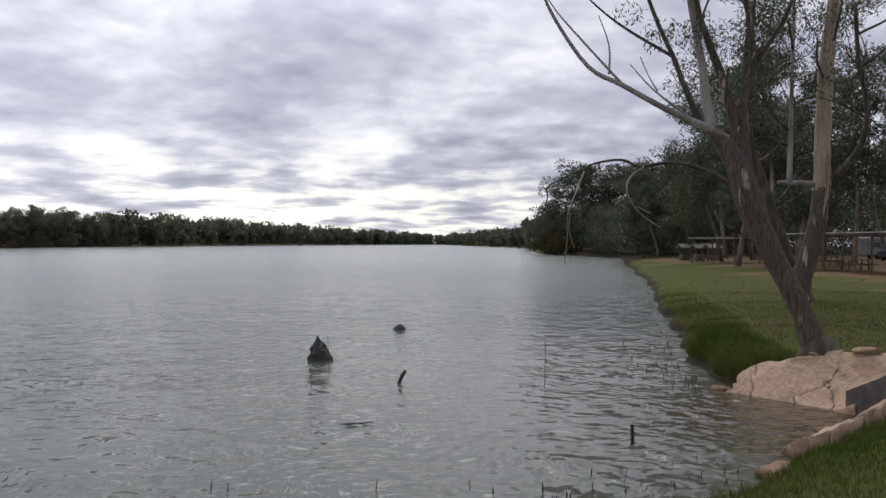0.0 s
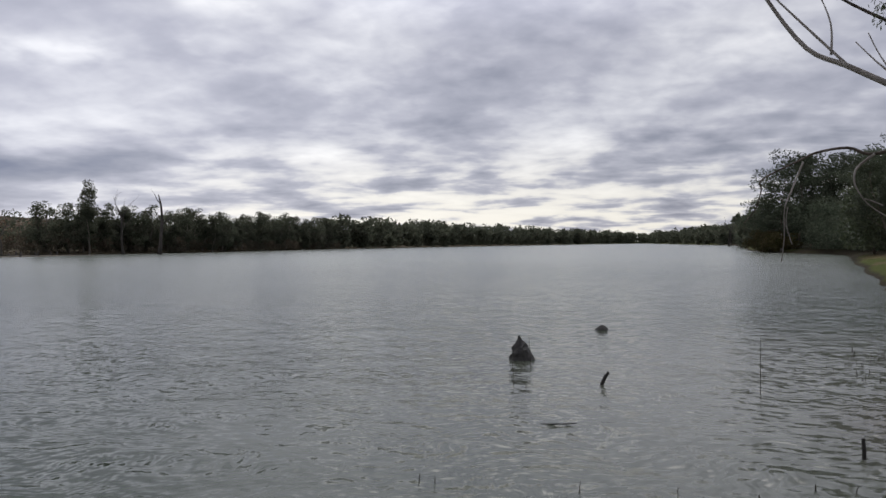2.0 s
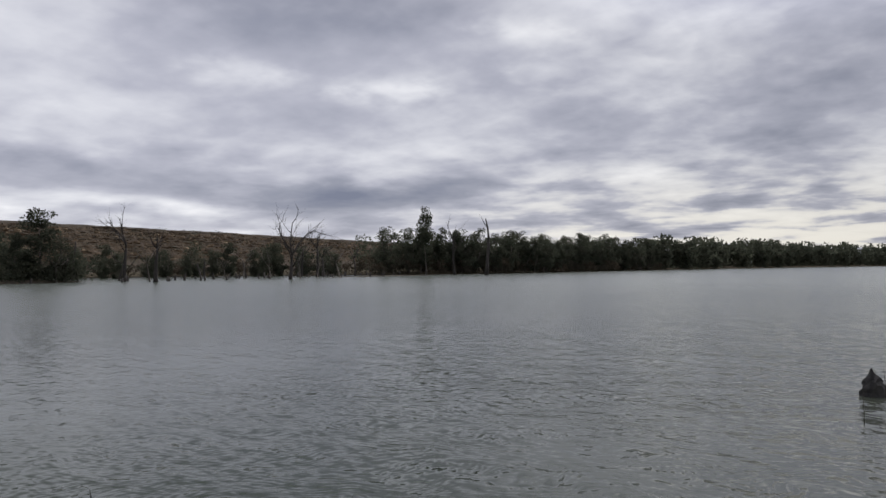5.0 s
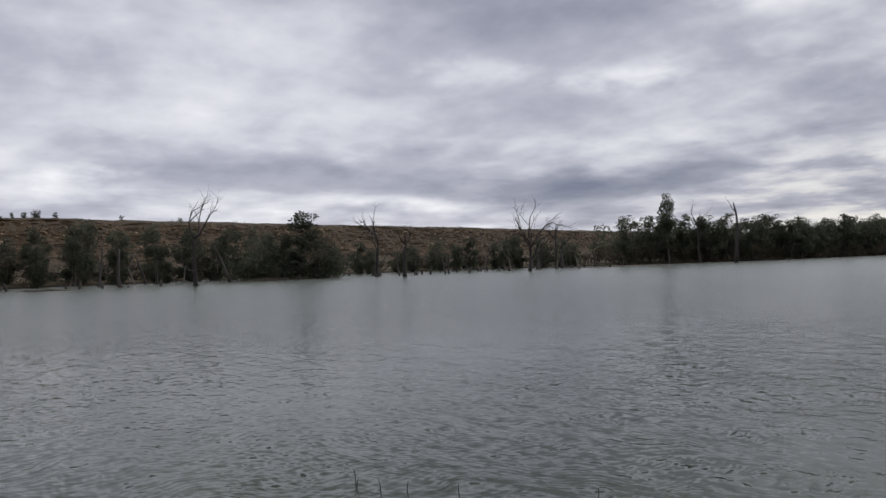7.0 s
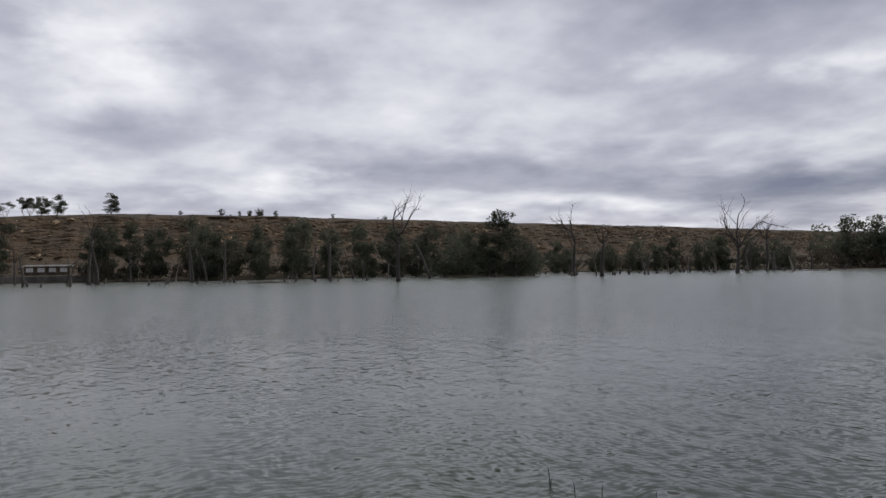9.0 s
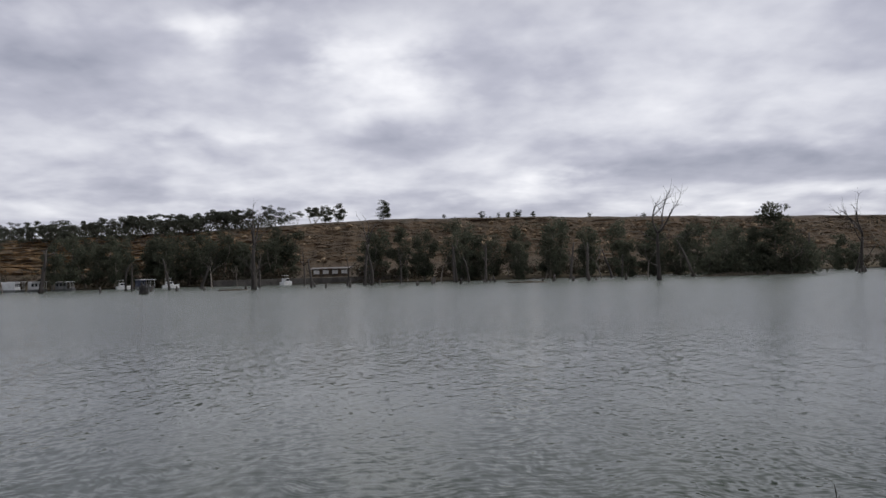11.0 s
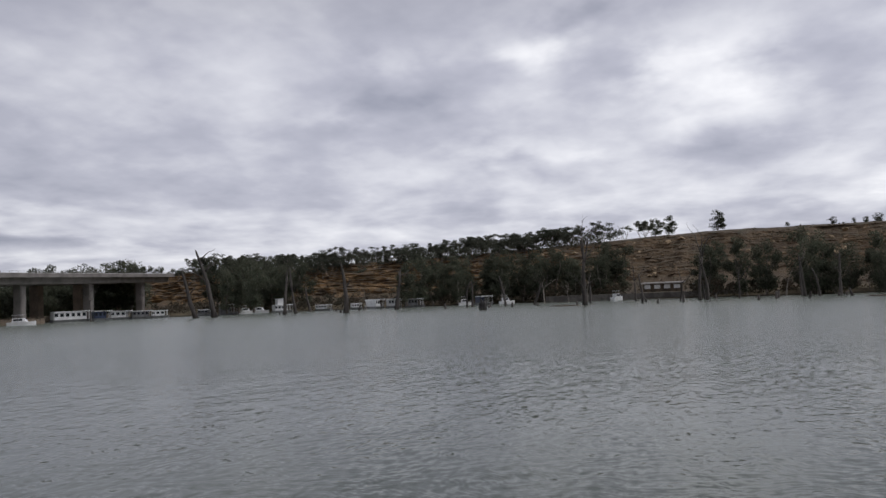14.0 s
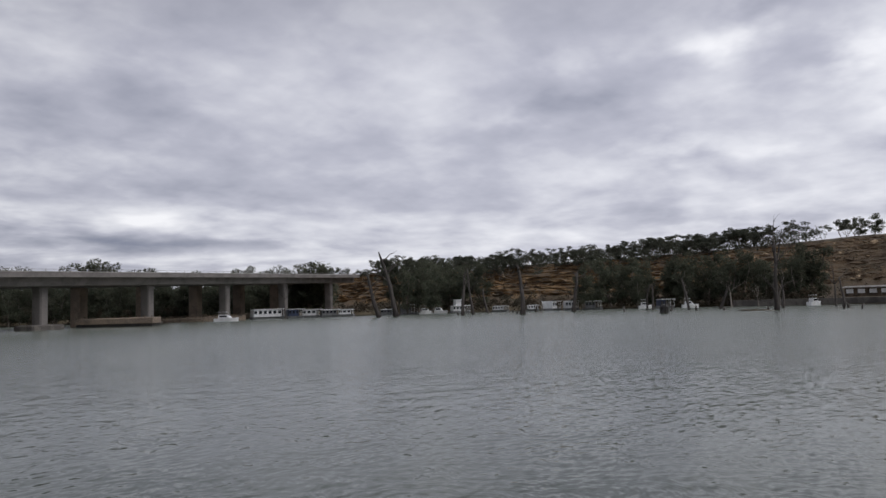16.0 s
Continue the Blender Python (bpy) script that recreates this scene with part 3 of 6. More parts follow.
RIM = [(900, 18.5), (330, 16.6), (200, 16.8), (110, 17.5), (40, 18.5), (0, 18.9), (-40, 18.0), (-70, 16.9), (-110, 16.2), (-150, 14.8), (-175, 15.2), (-195, 16.5), (-220, 15), (-250, 12), (-330, 11)]


def smooth_line(pts, step):
    p = np.array(pts, float)
    s = np.concatenate([[0], np.cumsum(np.hypot(*np.diff(p, axis=0).T))])
    t = np.arange(0, s[-1], step)
    q = np.stack([np.interp(t, s, p[:, 0]), np.interp(t, s, p[:, 1])], -1)
    for _ in range(60):
        q[1:-1] = (q[:-2] + 2 * q[1:-1] + q[2:]) / 4
    return q


CLIFF_FOOT = smooth_line(CLIFF_LINE, 1.5)


def rim_z(y):
    return np.interp(-np.asarray(y), [-r[0] for r in RIM], [r[1] for r in RIM])


def build_cliff():
    q = CLIFF_FOOT
    d = np.gradient(q, axis=0)
    d /= np.linalg.norm(d, axis=1, keepdims=True)
    back = np.stack([d[:, 1], -d[:, 0]], -1)
    rng = np.random.default_rng(4)
    # (share of the rim's height, metres back from the foot): scree, stepped beds, slope, plateau
    prof = [(0.02, -4), (0.06, 6), (0.16, 11), (0.24, 14.0)]
    back_by, h = 14.0, 0.24
    for i in range(15):
        h += 0.030
        prof.append((h, back_by + 0.15))
        back_by += (0.25, 0.6, 0.3, 1.1)[i % 4]
        prof.append((h + 0.004, back_by))
    for i in range(9):
        h = 0.70 + 0.031 * i
        prof += [(h, back_by + 0.2), (h + 0.008, back_by + (0.7, 1.6, 0.5, 2.2)[i % 4])]
        back_by += (0.7, 1.6, 0.5, 2.2)[i % 4]
    prof += [(0.98, back_by + 2.5), (1.0, back_by + 7), (1.0, back_by + 90), (1.0, back_by + 700)]
    g = Geo()
    s = np.arange(len(q)) * 1.5
    top = rim_z(q[:, 1])
    gully = 3.2 * wave(s, s * 0, 0.045, 2.0) + 2.0 * wave(s, s * 0, 0.16, 5.0) + 1.0 * wave(s, s * 0, 0.6, 1.0)
    for k, (hh, off) in enumerate(prof):
        rough = 0.9 * wave(s, s * 0 + k * 0.9, 0.33, 0.4 * k) + 0.4 * wave(s, s * 0, 0.9, 0.9 * k) + rng.normal(0, 0.3, len(s))
        fade = 1.0 if 2 < k < 50 else 0.4
        even = np.interp(hh, [0.24, 0.62, 0.94, 0.98], [14, 24, 32, back_by + 2.5]) if 3 < k < len(prof) - 4 else off
        worn = np.clip((q[:, 1] + 75) / 50, 0, 1)      # stepped beds towards the bridge, a worn slope upstream
        p = q + back * (off + (even - off) * worn + gully * fade + rough * fade * (1 - 0.6 * worn))[:, None]
        z = 1.0 + (top - 1.0) * hh + ((0.35 * wave(s, s * 0 + k * 0.15, 0.11, 1.3) + 0.3 * wave(s, s * 0 + k * 0.5, 0.4, k * 0.35)) * fade * (1 + 0.3 * worn) if k > 1 else 0) - (1.2 if k == 0 else 0)
        g.v += np.concatenate([p, np.broadcast_to(z, (len(s),))[:, None]], 1).tolist()
    n = len(q)
    g.f = [(k * n + i, k * n + n + i, k * n + n + i + 1, k * n + i + 1) for k in range(len(prof) - 1) for i in range(n - 1)]
    tagged(part("cliff", g, CLIFF), "ochre layered limestone cliff with dry grass along its rim", "cliff", kind="structure")


build_cliff()


# ---------------------------------------------------------------- trees
def limb_path(p, d, length, segs, rng, bend=0.25, lift=0.0):
    pts, p, d = [Vector(p)], Vector(p), Vector(d).normalized()
    for _ in range(segs):
        d = (d + Vector(rng.normal(0, bend, 3)) * 0.6 + Vector((0, 0, lift))).normalized()
        p = p + d * (length / segs)
        pts.append(p.copy())
    return pts


def grow(wood, p, d, length, r, level, rng, tips, lift=0.06, spread=0.75, kids=(3, 4), shrink=0.62, bend=0.25, sides=7):
    """A limb and, further out, its own limbs; the ends of the last ones are gathered in tips."""
    segs = 5 if level > 1 else 3
    pts = limb_path(p, d, length, segs, rng, bend, lift)
    end = 0.45 if level > 0 else 0.15
    wood.tube(pts, [r * (1 - (1 - end) * i / segs) for i in range(segs + 1)], sides if level > 1 else max(3, sides - 2))
    if level == 0:
        tips.append(pts[-1])
        tips.append(pts[-2])
        return
    for i in range(rng.integers(kids[0], kids[1] + 1)):
        t = 1.0 if i == 0 else rng.uniform(0.45, 0.95)
        k = min(int(t * segs), segs - 1)
        q = pts[k].lerp(pts[k + 1], t * segs - k)
        fwd = (pts[k + 1] - pts[k]).normalized()
        out = Vector(rng.normal(0, 1, 3))
        out = (out - fwd * out.dot(fwd)).normalized()
        grow(wood, q, fwd + out * rng.uniform(0.5, 1.2) * spread, length * shrink * rng.uniform(0.8, 1.15), r * end * rng.uniform(0.75, 1.1) if t < 1 else r * end,
             level - 1, rng, tips, lift, spread, kids, shrink, bend, sides)


def leafy(centres, per, radius, rng, flat=0.75):
    c = np.repeat(np.array([tuple(t) for t in centres]), per, 0)
    o = rng.normal(size=c.shape)
    o *= (radius * rng.uniform(0.35, 1, (len(c), 1)) ** 0.6) / (np.linalg.norm(o, axis=1, keepdims=True) + 1e-9)
    o[:, 2] *= flat
    return c + o


def gum_meshes(seed, height=13.0, cards=1700, size=0.5, bare=0.16, wide=1.0, bark=None, leaf=None, stems=1, clump=1.15, girth=0.022, far=False, fill=0):
    """Trunk and crown meshes of a river gum: stems, rising limbs and a ragged crown of leaf clumps."""
    rng = np.random.default_rng(seed)
    wood, tips = Geo(), []
    for s in range(stems):
        d = Vector((rng.normal(0, 0.12 + 0.15 * (stems > 1)), rng.normal(0, 0.12 + 0.15 * (stems > 1)), 1))
        h = height * rng.uniform(0.8, 1.0)
        trunk = limb_path((rng.normal(0, 0.3 * (stems - 1)), rng.normal(0, 0.3 * (stems - 1)), -0.3), d, h * 0.72, 7, rng, 0.13, 0.05)
        r0 = height * girth
        wood.tube(trunk, [r0 * (1.35 if i == 0 else 1) * (1 - 0.72 * i / 7) for i in range(8)], 5 if far else 8)
        for i in range(int(9 * wide)):
            t = rng.uniform(bare, 0.98)
            k = min(int(t * 7), 6)
            p = trunk[k].lerp(trunk[k + 1], t * 7 - k)
            a = rng.uniform(0, 2 * math.pi)
            reach = height * 0.30 * wide * (1.15 - 0.55 * abs(t - 0.5) * 2) * rng.uniform(0.55, 1.2)
            grow(wood, p, (math.cos(a), math.sin(a), rng.uniform(0.25, 1.0)), reach * 0.62, r0 * 0.33 * (1.2 - t * 0.6), 1, rng, tips, 0.10, 0.8, (2, 3), 0.65, 0.25, 3 if far else 5)
        grow(wood, trunk[-1], (0, 0, 1), height * 0.17, r0 * 0.3, 1, rng, tips, 0.1, 0.9, (3, 4), 0.7)
    keep = [t for t in tips if rng.uniform() < 0.92]
    for _ in range(fill):
        t, a = rng.uniform(max(bare, 0.08), 0.95), rng.uniform(0, 2 * math.pi)
        reach = height * 0.21 * wide * math.sqrt(max(0.05, 1 - ((t - 0.48) / 0.56) ** 2)) * rng.uniform(0.3, 1.0)
        keep.append(Vector((reach * math.cos(a), reach * math.sin(a), t * height)))
    per = max(3, cards // max(1, len(keep)))
    leaves = leafy(keep, per, clump * height / 13.0, rng)
    crown = Geo().sprigs(leaves, size, size * 0.6, rng) if far else Geo().cards(leaves, size, size * 0.5, rng, 0.5)
    return wood.mesh("trunk", bark or BARK_FAR, True), crown.mesh("crown", leaf or LEAF_FAR_HAZED)


def mallee_meshes(seed, height=6.5):
    """A mallee: several thin stems from the ground under small flat pads of leaves with gaps between them."""
    rng = np.random.default_rng(seed)
    wood, tips = Geo(), []
    for s in range(rng.integers(2, 5)):
        a = rng.uniform(0, 2 * math.pi)
        grow(wood, (0.2 * math.cos(a), 0.2 * math.sin(a), -0.3), (0.5 * math.cos(a), 0.5 * math.sin(a), 1), height * 0.60, height * 0.017, 2, rng, tips, 0.07, 0.75, (2, 3), 0.50, 0.2, 3)
    pads = [Vector((t.x, t.y, max(t.z, height * rng.uniform(0.45, 0.62)))) for t in tips[::2]]
    crown = Geo().sprigs(leafy(pads, max(4, 1350 // len(pads)), height * 0.115, rng, 0.5), 0.30, 0.2, rng)
    return wood.mesh("trunk", BARK_FAR, True), crown.mesh("crown", LEAF_DARK)


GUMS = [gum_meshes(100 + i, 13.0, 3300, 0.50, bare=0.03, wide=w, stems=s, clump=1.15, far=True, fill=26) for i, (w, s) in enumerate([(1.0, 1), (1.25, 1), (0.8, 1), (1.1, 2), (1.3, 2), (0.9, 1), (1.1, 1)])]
MALLEES = [mallee_meshes(200 + i) for i in range(6)]


def plant(kinds, i, x, y, z, height, base_height, turn, label, category, group="", name="gum_tree", squash=1.0):
    """One tree as a thing with its trunk and crown, from shared meshes."""
    s = height / base_height
    t = thing(name, Matrix.Translation((x, y, z)) @ pose(0, 0, 0, 0, 0, turn) @ Matrix.Diagonal((s * squash, s * squash, s, 1)), label, category, group)
    wood, crown = kinds[i % len(kinds)]
    part("trunk", wood, None, t)
    part("crown", crown, None, t)
    return t


rng = np.random.default_rng(11)
GUM_LABEL = "dark green river gum with a ragged crown on the far bank"


def along(line, lo, hi, step, jitter):
    """Places along a stretch of a bank (by y, north or south), a step apart."""
    p = np.array(line, float)
    s = np.concatenate([[0], np.cumsum(np.hypot(*np.diff(p, axis=0).T))])
    out, t = [], 0.0
    while t < s[-1]:
        x, y = np.interp(t, s, p[:, 0]), np.interp(t, s, p[:, 1])
        if lo <= y <= hi:
            out.append((x + rng.normal(0, jitter), y + rng.normal(0, jitter)))
        t += step * rng.uniform(0.7, 1.3)
    return out


def bank_wood(line, lo, hi, step, rows, inland, heights, label, group, skip=None):
    n = 0
    for row in range(rows):
        for x, y in along(line, lo, hi, step, 1.0):
            x += inland * (4.0 + row * 6.5 + rng.uniform(-1.5, 1.5))
            n += 1
            if skip and skip(x, y):
                continue
            plant(GUMS, n * 3 + row, x, y, max(float(ground_z(x, y)) - 0.1, -0.4), rng.uniform(*heights) * (1 + 0.06 * row), 13.0, rng.uniform(0, 360), label, "tree", group, squash=rng.uniform(0.9, 1.25))


def under_bridge(x, y):
    """Whether a place lies on the bridge's own strip of land, kept clear of trees."""
    dx, dy = x + 77.3, y + 135.6
    return 15 < -0.966 * dx - 0.259 * dy < 136 and -10 < 0.259 * dx - 0.966 * dy < 22


# the far bank, upstream: a close wood along the water
bank_wood(WEST, 182, 345, 5.5, 2, -1, (10.0, 14.5), GUM_LABEL, "gums along the far bank")
# flooded flat below the cliff: single gums among dead trunks
bank_wood(FLAT, -20, 82, 7.4, 2, -1, (8.6, 13.6), "dark green gum standing on the flooded flat below the cliff", "gums below the cliff", lambda x, y: y < -9)
bank_wood(FLAT, 82, 165, 7.0, 2, -1, (5.6, 10.0), "small dark gum standing on the flooded flat below the cliff", "gums below the cliff")
bank_wood(WEST, -170, -22, 7.0, 2, -1.4, (9.5, 13.5), "dark green gum behind the moored boats below the cliff", "gums below the cliff",
          lambda x, y: -119 < y < -80 or y < -132 or y > -29)
# the wooded bank beyond the bridge
bank_wood(WEST, -262, -160, 7.0, 2, -0.2, (9.0, 13.0), "dark gum on the low bank beyond the bridge", "gums beyond the bridge", under_bridge)

# scrubby tree cover that nobody could count: far reaches of the river, and scrub on the slopes
def far_wood(name, places, h, label, leaf, per=120, card=0.9):
    r = np.random.default_rng(len(places))
    g, cs = Geo(), []
    for x, y, z, s in places:
        k = max(3, int(4 * s))
        c = np.stack([x + r.normal(0, 1.5 * s, k), y + r.normal(0, 1.5 * s, k), z + h * s * r.uniform(0.3, 0.92, k)], -1)
        cs.append(leafy(c, per // k, 0.26 * h * s, r, 0.8))
        cs.append(np.stack([x + r.normal(0, 1.6 * s, per // 2), y + r.normal(0, 1.6 * s, per // 2), z + h * s * r.uniform(0, 0.55, per // 2)], -1))
    g.sprigs(np.concatenate(cs), card, card * 0.7, r)
    tagged(part(name, g, leaf), label, "trees", kind="stuff")


def strip(line, lo, hi, step, side, depth, h0):
    out = []
    for x, y in along(line, lo, hi, step, 1.5):
        for _ in range(3):
            xx = x + side * rng.uniform(2, depth)
            out.append((xx, y + rng.normal(0, 2), 0.6, h0 * rng.uniform(0.75, 1.15)))
    return out


far_wood("distant_wood", [(rng.uniform(-90, 90), rng.uniform(1110, 1230), 0.6, rng.uniform(0.8, 1.1)) for _ in range(70)] + strip(WEST, 345, 1150, 7, -1, 26, 1.0) + strip(EAST, 290, 1150, 7, 1, 26, 0.9), 14.0, "hazy line of distant gum woods along both banks", LEAF_FAR_HAZED, 110, 2.2)
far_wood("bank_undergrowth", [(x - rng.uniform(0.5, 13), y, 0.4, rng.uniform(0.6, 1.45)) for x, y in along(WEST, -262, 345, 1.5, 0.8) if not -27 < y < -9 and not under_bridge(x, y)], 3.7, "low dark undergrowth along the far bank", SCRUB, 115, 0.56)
far_wood("wood_behind", [(x - rng.uniform(16, 34), y, 0.8, rng.uniform(0.8, 1.15)) for x, y in along(WEST, 190, 420, 2.4, 1.0)], 10.0, "dark depth of the wood behind the far bank's first trees", LEAF_FAR_HAZED, 320, 0.9)
far_wood("wood_beyond_bridge", [(x - rng.uniform(0, 8), y - rng.uniform(8, 26), 0.8, rng.uniform(0.8, 1.15)) for x, y in along(WEST, -262, -160, 2.2, 1.0) if not under_bridge(x - 4, y - 17)], 10.0, "dark depth of the wood beyond the bridge", LEAF_FAR_HAZED, 340, 0.9)

scrub = []
for i in range(0, len(CLIFF_FOOT), 2):
    x, y = CLIFF_FOOT[i]
    if -190 < y < 330:
        for _ in range(2 if y > -60 else 3):
            u = rng.uniform(-6, 5)
            scrub.append((x - u - 8, y + rng.normal(0, 1), 1.0 + max(0, u) * 0.35, rng.uniform(0.5, 1.3)))
far_wood("cliff_scrub", scrub, 2.2, "low scrub on the scree below the cliff", SCRUB, 50, 0.45)

# mallees along the rim, close together towards the bridge
SLOPE_UP = ([14, 23, 34, 42], [0.24, 0.70, 0.98, 1.0])      # metres back from the cliff's foot, share of the rim's height


def slope_z(u, y):
    return 1.0 + (float(rim_z(y)) - 1.0) * float(np.interp(u, *SLOPE_UP))


n = 0
for i in range(0, len(CLIFF_FOOT), 1):
    x, y = CLIFF_FOOT[i]
    for _ in range(3 if y < -50 else 1):
        if not -200 < y < -24 or rng.uniform() > (0.8 if y < -45 else 0.6):
            continue
        u = rng.uniform(34, 46) if y > -60 else rng.uniform(26, 46) if y > -80 else rng.uniform(20, 46)
        plant(MALLEES, n, x - u, y + rng.normal(0, 1), slope_z(u, y) - 0.2, rng.uniform(3.8, 6.9), 6.5, rng.uniform(0, 360), "dark umbrella-shaped mallee on the cliff rim", "tree", "mallees on the rim", "mallee_tree", 1.15)
        n += 1
far_wood("rim_scrub", [(CLIFF_FOOT[i][0] - u, CLIFF_FOOT[i][1], slope_z(u, CLIFF_FOOT[i][1]), rng.uniform(0.6, 1.3)) for i in range(0, len(CLIFF_FOOT)) for u in (rng.uniform(27, 36), rng.uniform(34, 48)) if -200 < CLIFF_FOOT[i][1] < -34],
         3.8, "low dark scrub between the mallees on the rim", LEAF_DARK, 75, 0.5)
far_wood("slope_scrub", [(CLIFF_FOOT[i][0] - u, CLIFF_FOOT[i][1], slope_z(u, CLIFF_FOOT[i][1]) - 0.1, rng.uniform(0.5, 1.2)) for i in range(0, len(CLIFF_FOOT)) for u in (rng.uniform(20, 33), rng.uniform(16, 30)) if -200 < CLIFF_FOOT[i][1] < 300 and rng.uniform() < 0.75],
         1.0, "small grey-green bushes scattered over the rocky slope", SCRUB, 24, 0.36)
for y, h in [(-5, 6.6), (26, 2.2), (31, 1.6), (34, 1.9), (37, 2.6), (42, 2.0), (14, 1.4), (-19, 6.2), (-23, 5.6), (60, 1.5), (78, 1.4)]:
    i = int(np.argmin(abs(CLIFF_FOOT[:, 1] - y)))
    x = CLIFF_FOOT[i, 0]
    plant(GUMS, n, x - 38, y, slope_z(38, y) - 0.1, h, 13.0, 40.0 * n, "lone dark mallee on the open cliff rim", "tree", "mallees on the rim", "mallee_tree", 1.9 if h < 4 else 1.5)
    n += 1


for az, d, z, h in ((126.3, 246, 4, 13), (125.2, 238, 3, 13), (124.0, 246, 4, 12.5), (122.9, 240, 4, 12), (124.6, 252, 6, 12), (121.6, 246, 6, 9)):
    plant(GUMS, int(az * 3), -d * math.sin(radians(az)), d * math.cos(radians(az)), z - 1.5, h + 1.5, 13.0, az * 50, "dark gum crowding the cliff beside the bridge end", "tree", "gums below the cliff", squash=1.2)

for i, (az, h) in enumerate([(113.1, 12), (112.2, 13.2), (111.2, 12.4), (109.4, 9), (108.6, 8.4), (107.1, 11.5), (106.3, 12), (104.7, 12.8), (103.6, 13.8), (102.4, 13.4), (101.4, 11.5), (99.7, 12.5), (98.7, 12.8), (97.8, 11), (124.9, 12.5), (123.9, 12.5), (125.7, 11.5)]):
    d = 208 + 4 * (i % 3) if az > 100 else 212
    plant(GUMS, i, -d * math.sin(radians(az)), d * math.cos(radians(az)), 0.7, h, 13.0, az * 31, "full dark gum standing before the orange cliff face", "tree", "gums below the cliff", squash=0.95)

# fallen blocks over the rocky slope
r = np.random.default_rng(77)
block = [(-1, -0.8, -0.6), (0.9, -1, -0.5), (1, 0.9, -0.6), (-0.8, 1, -0.5), (-0.7, -0.6, 0.5), (0.7, -0.5, 0.6), (0.6, 0.7, 0.45), (-0.6, 0.6, 0.6)]
g = Geo()
for _ in range(2600):
    i = int(r.integers(0, len(CLIFF_FOOT)))
    x, y = CLIFF_FOOT[i]
    if not -190 < y < 300:
        continue
    u, s = r.uniform(14, 30), r.uniform(0.15, 0.5) * r.choice([1, 1, 1.6])
    m = pose(x - u, y + r.normal(0, 0.7), slope_z(u, y) + 0.15, r.uniform(-25, 25), r.uniform(-25, 25), r.uniform(0, 360)) @ Matrix.Diagonal((s * 1.4, s, s * 0.7, 1))
    k = len(g.v)
    g.v += [tuple(m @ Vector(p)) for p in block]
    g.f += [tuple(k + j for j in f) for f in ((3, 2, 1, 0), (4, 5, 6, 7), (0, 1, 5, 4), (1, 2, 6, 5), (2, 3, 7, 6), (3, 0, 4, 7))]
ROCK = surface("fallen_limestone", (0.31, 0.235, 0.15), (0.16, 0.115, 0.075), 0.95, 0.2, 2.0, 0.3, 0.1, island=0.4)
tagged(part("fallen_blocks", g, ROCK), "fallen limestone blocks strewn over the cliff slope", "rocks", kind="stuff")


def dead_tree(x, y, height, seed, lean=(0, 0), forks=3, level=3, label="bare grey dead gum standing in the flooded shallows", girth=1.0, bare=0.5, spread=0.6, kids=(2, 4), wood_kind=None):
    """A drowned gum: flared trunk, forked limbs, no leaves."""
    r = np.random.default_rng(seed)
    t = thing("dead_tree", pose(x, y, -0.4), label, "dead tree", "drowned trees")
    wood, tips = Geo(), []
    top = height * bare
    trunk = limb_path((0, 0, 0), (lean[0], lean[1], 1), top, 6, r, 0.08, 0.02)
    r0 = height * 0.022 * girth
    wood.tube(trunk, [r0 * (1.7, 1.15, 1, 0.92, 0.85, 0.76, 0.6)[i] for i in range(7)], 9, 0.12, r)
    part("trunk", wood, wood_kind or DEAD, t, smooth=True)
    for i in range(forks):
        a = math.pi / 2 + 2 * math.pi * i / forks + r.normal(0, 0.3)
        k = 6 if i < 3 else int(r.integers(2, 6))
        limb = Geo()
        grow(limb, trunk[k], (spread * math.cos(a), spread * math.sin(a), 1 if k == 6 else 0.6), (height - top) * (0.62 if k == 6 else 0.45), r0 * (0.55 if k == 6 else 0.35), level - 1, r, tips, 0.07, 0.75, kids, 0.62, 0.34, 5)
        part("limb", limb, wood_kind or DEAD, t, smooth=True)
    return t


def snag(x, y, height, seed, lean=(0, 0), girth=1.0, stubs=2, label="broken grey dead trunk standing in the water"):
    """A broken trunk with a few stubs."""
    r = np.random.default_rng(seed)
    t = thing("dead_tree", pose(x, y, -0.4), label, "dead tree", "drowned trees")
    trunk = limb_path((0, 0, 0), (lean[0], lean[1], 1), height + 0.4, 6, r, 0.11, 0.0)
    r0 = (0.16 + height * 0.024) * girth
    wood = Geo().tube(trunk, [r0 * (1.7, 1.15, 1, 0.9, 0.8, 0.66, 0.32)[i] for i in range(7)], 8, 0.14, r)
    part("trunk", wood, DEAD, t, smooth=True)
    for i in range(stubs):
        k, a = int(r.integers(3, 6)), r.uniform(0, 2 * math.pi)
        limb = Geo()
        grow(limb, trunk[k], (math.cos(a), math.sin(a), 0.9), height * 0.2, r0 * 0.35, 1, r, [], 0.1, kids=(1, 3))
        part("limb", limb, DEAD, t, smooth=True)
    return t


PALE_DEAD = surface("bleached_dead_wood", (0.26, 0.225, 0.19), (0.14, 0.118, 0.098), 0.9, 0.9, 12.0, 0.4, 0.03, stretch=(2, 2, 0.3), vary=0.3)
dead_tree(-130, 116.6, 17.4, 21, forks=8, level=3, spread=0.42, bare=0.32, kids=(3, 4), girth=1.0)
dead_tree(-145, 87, 15.8, 22, forks=6, level=3, spread=0.7, bare=0.45, kids=(3, 4), girth=0.9)
dead_tree(-128, 82.7, 11.0, 23, forks=5, level=2, bare=0.6, girth=1.3)
dead_tree(-143, 137, 13.6, 24, forks=3, level=3, bare=0.55)
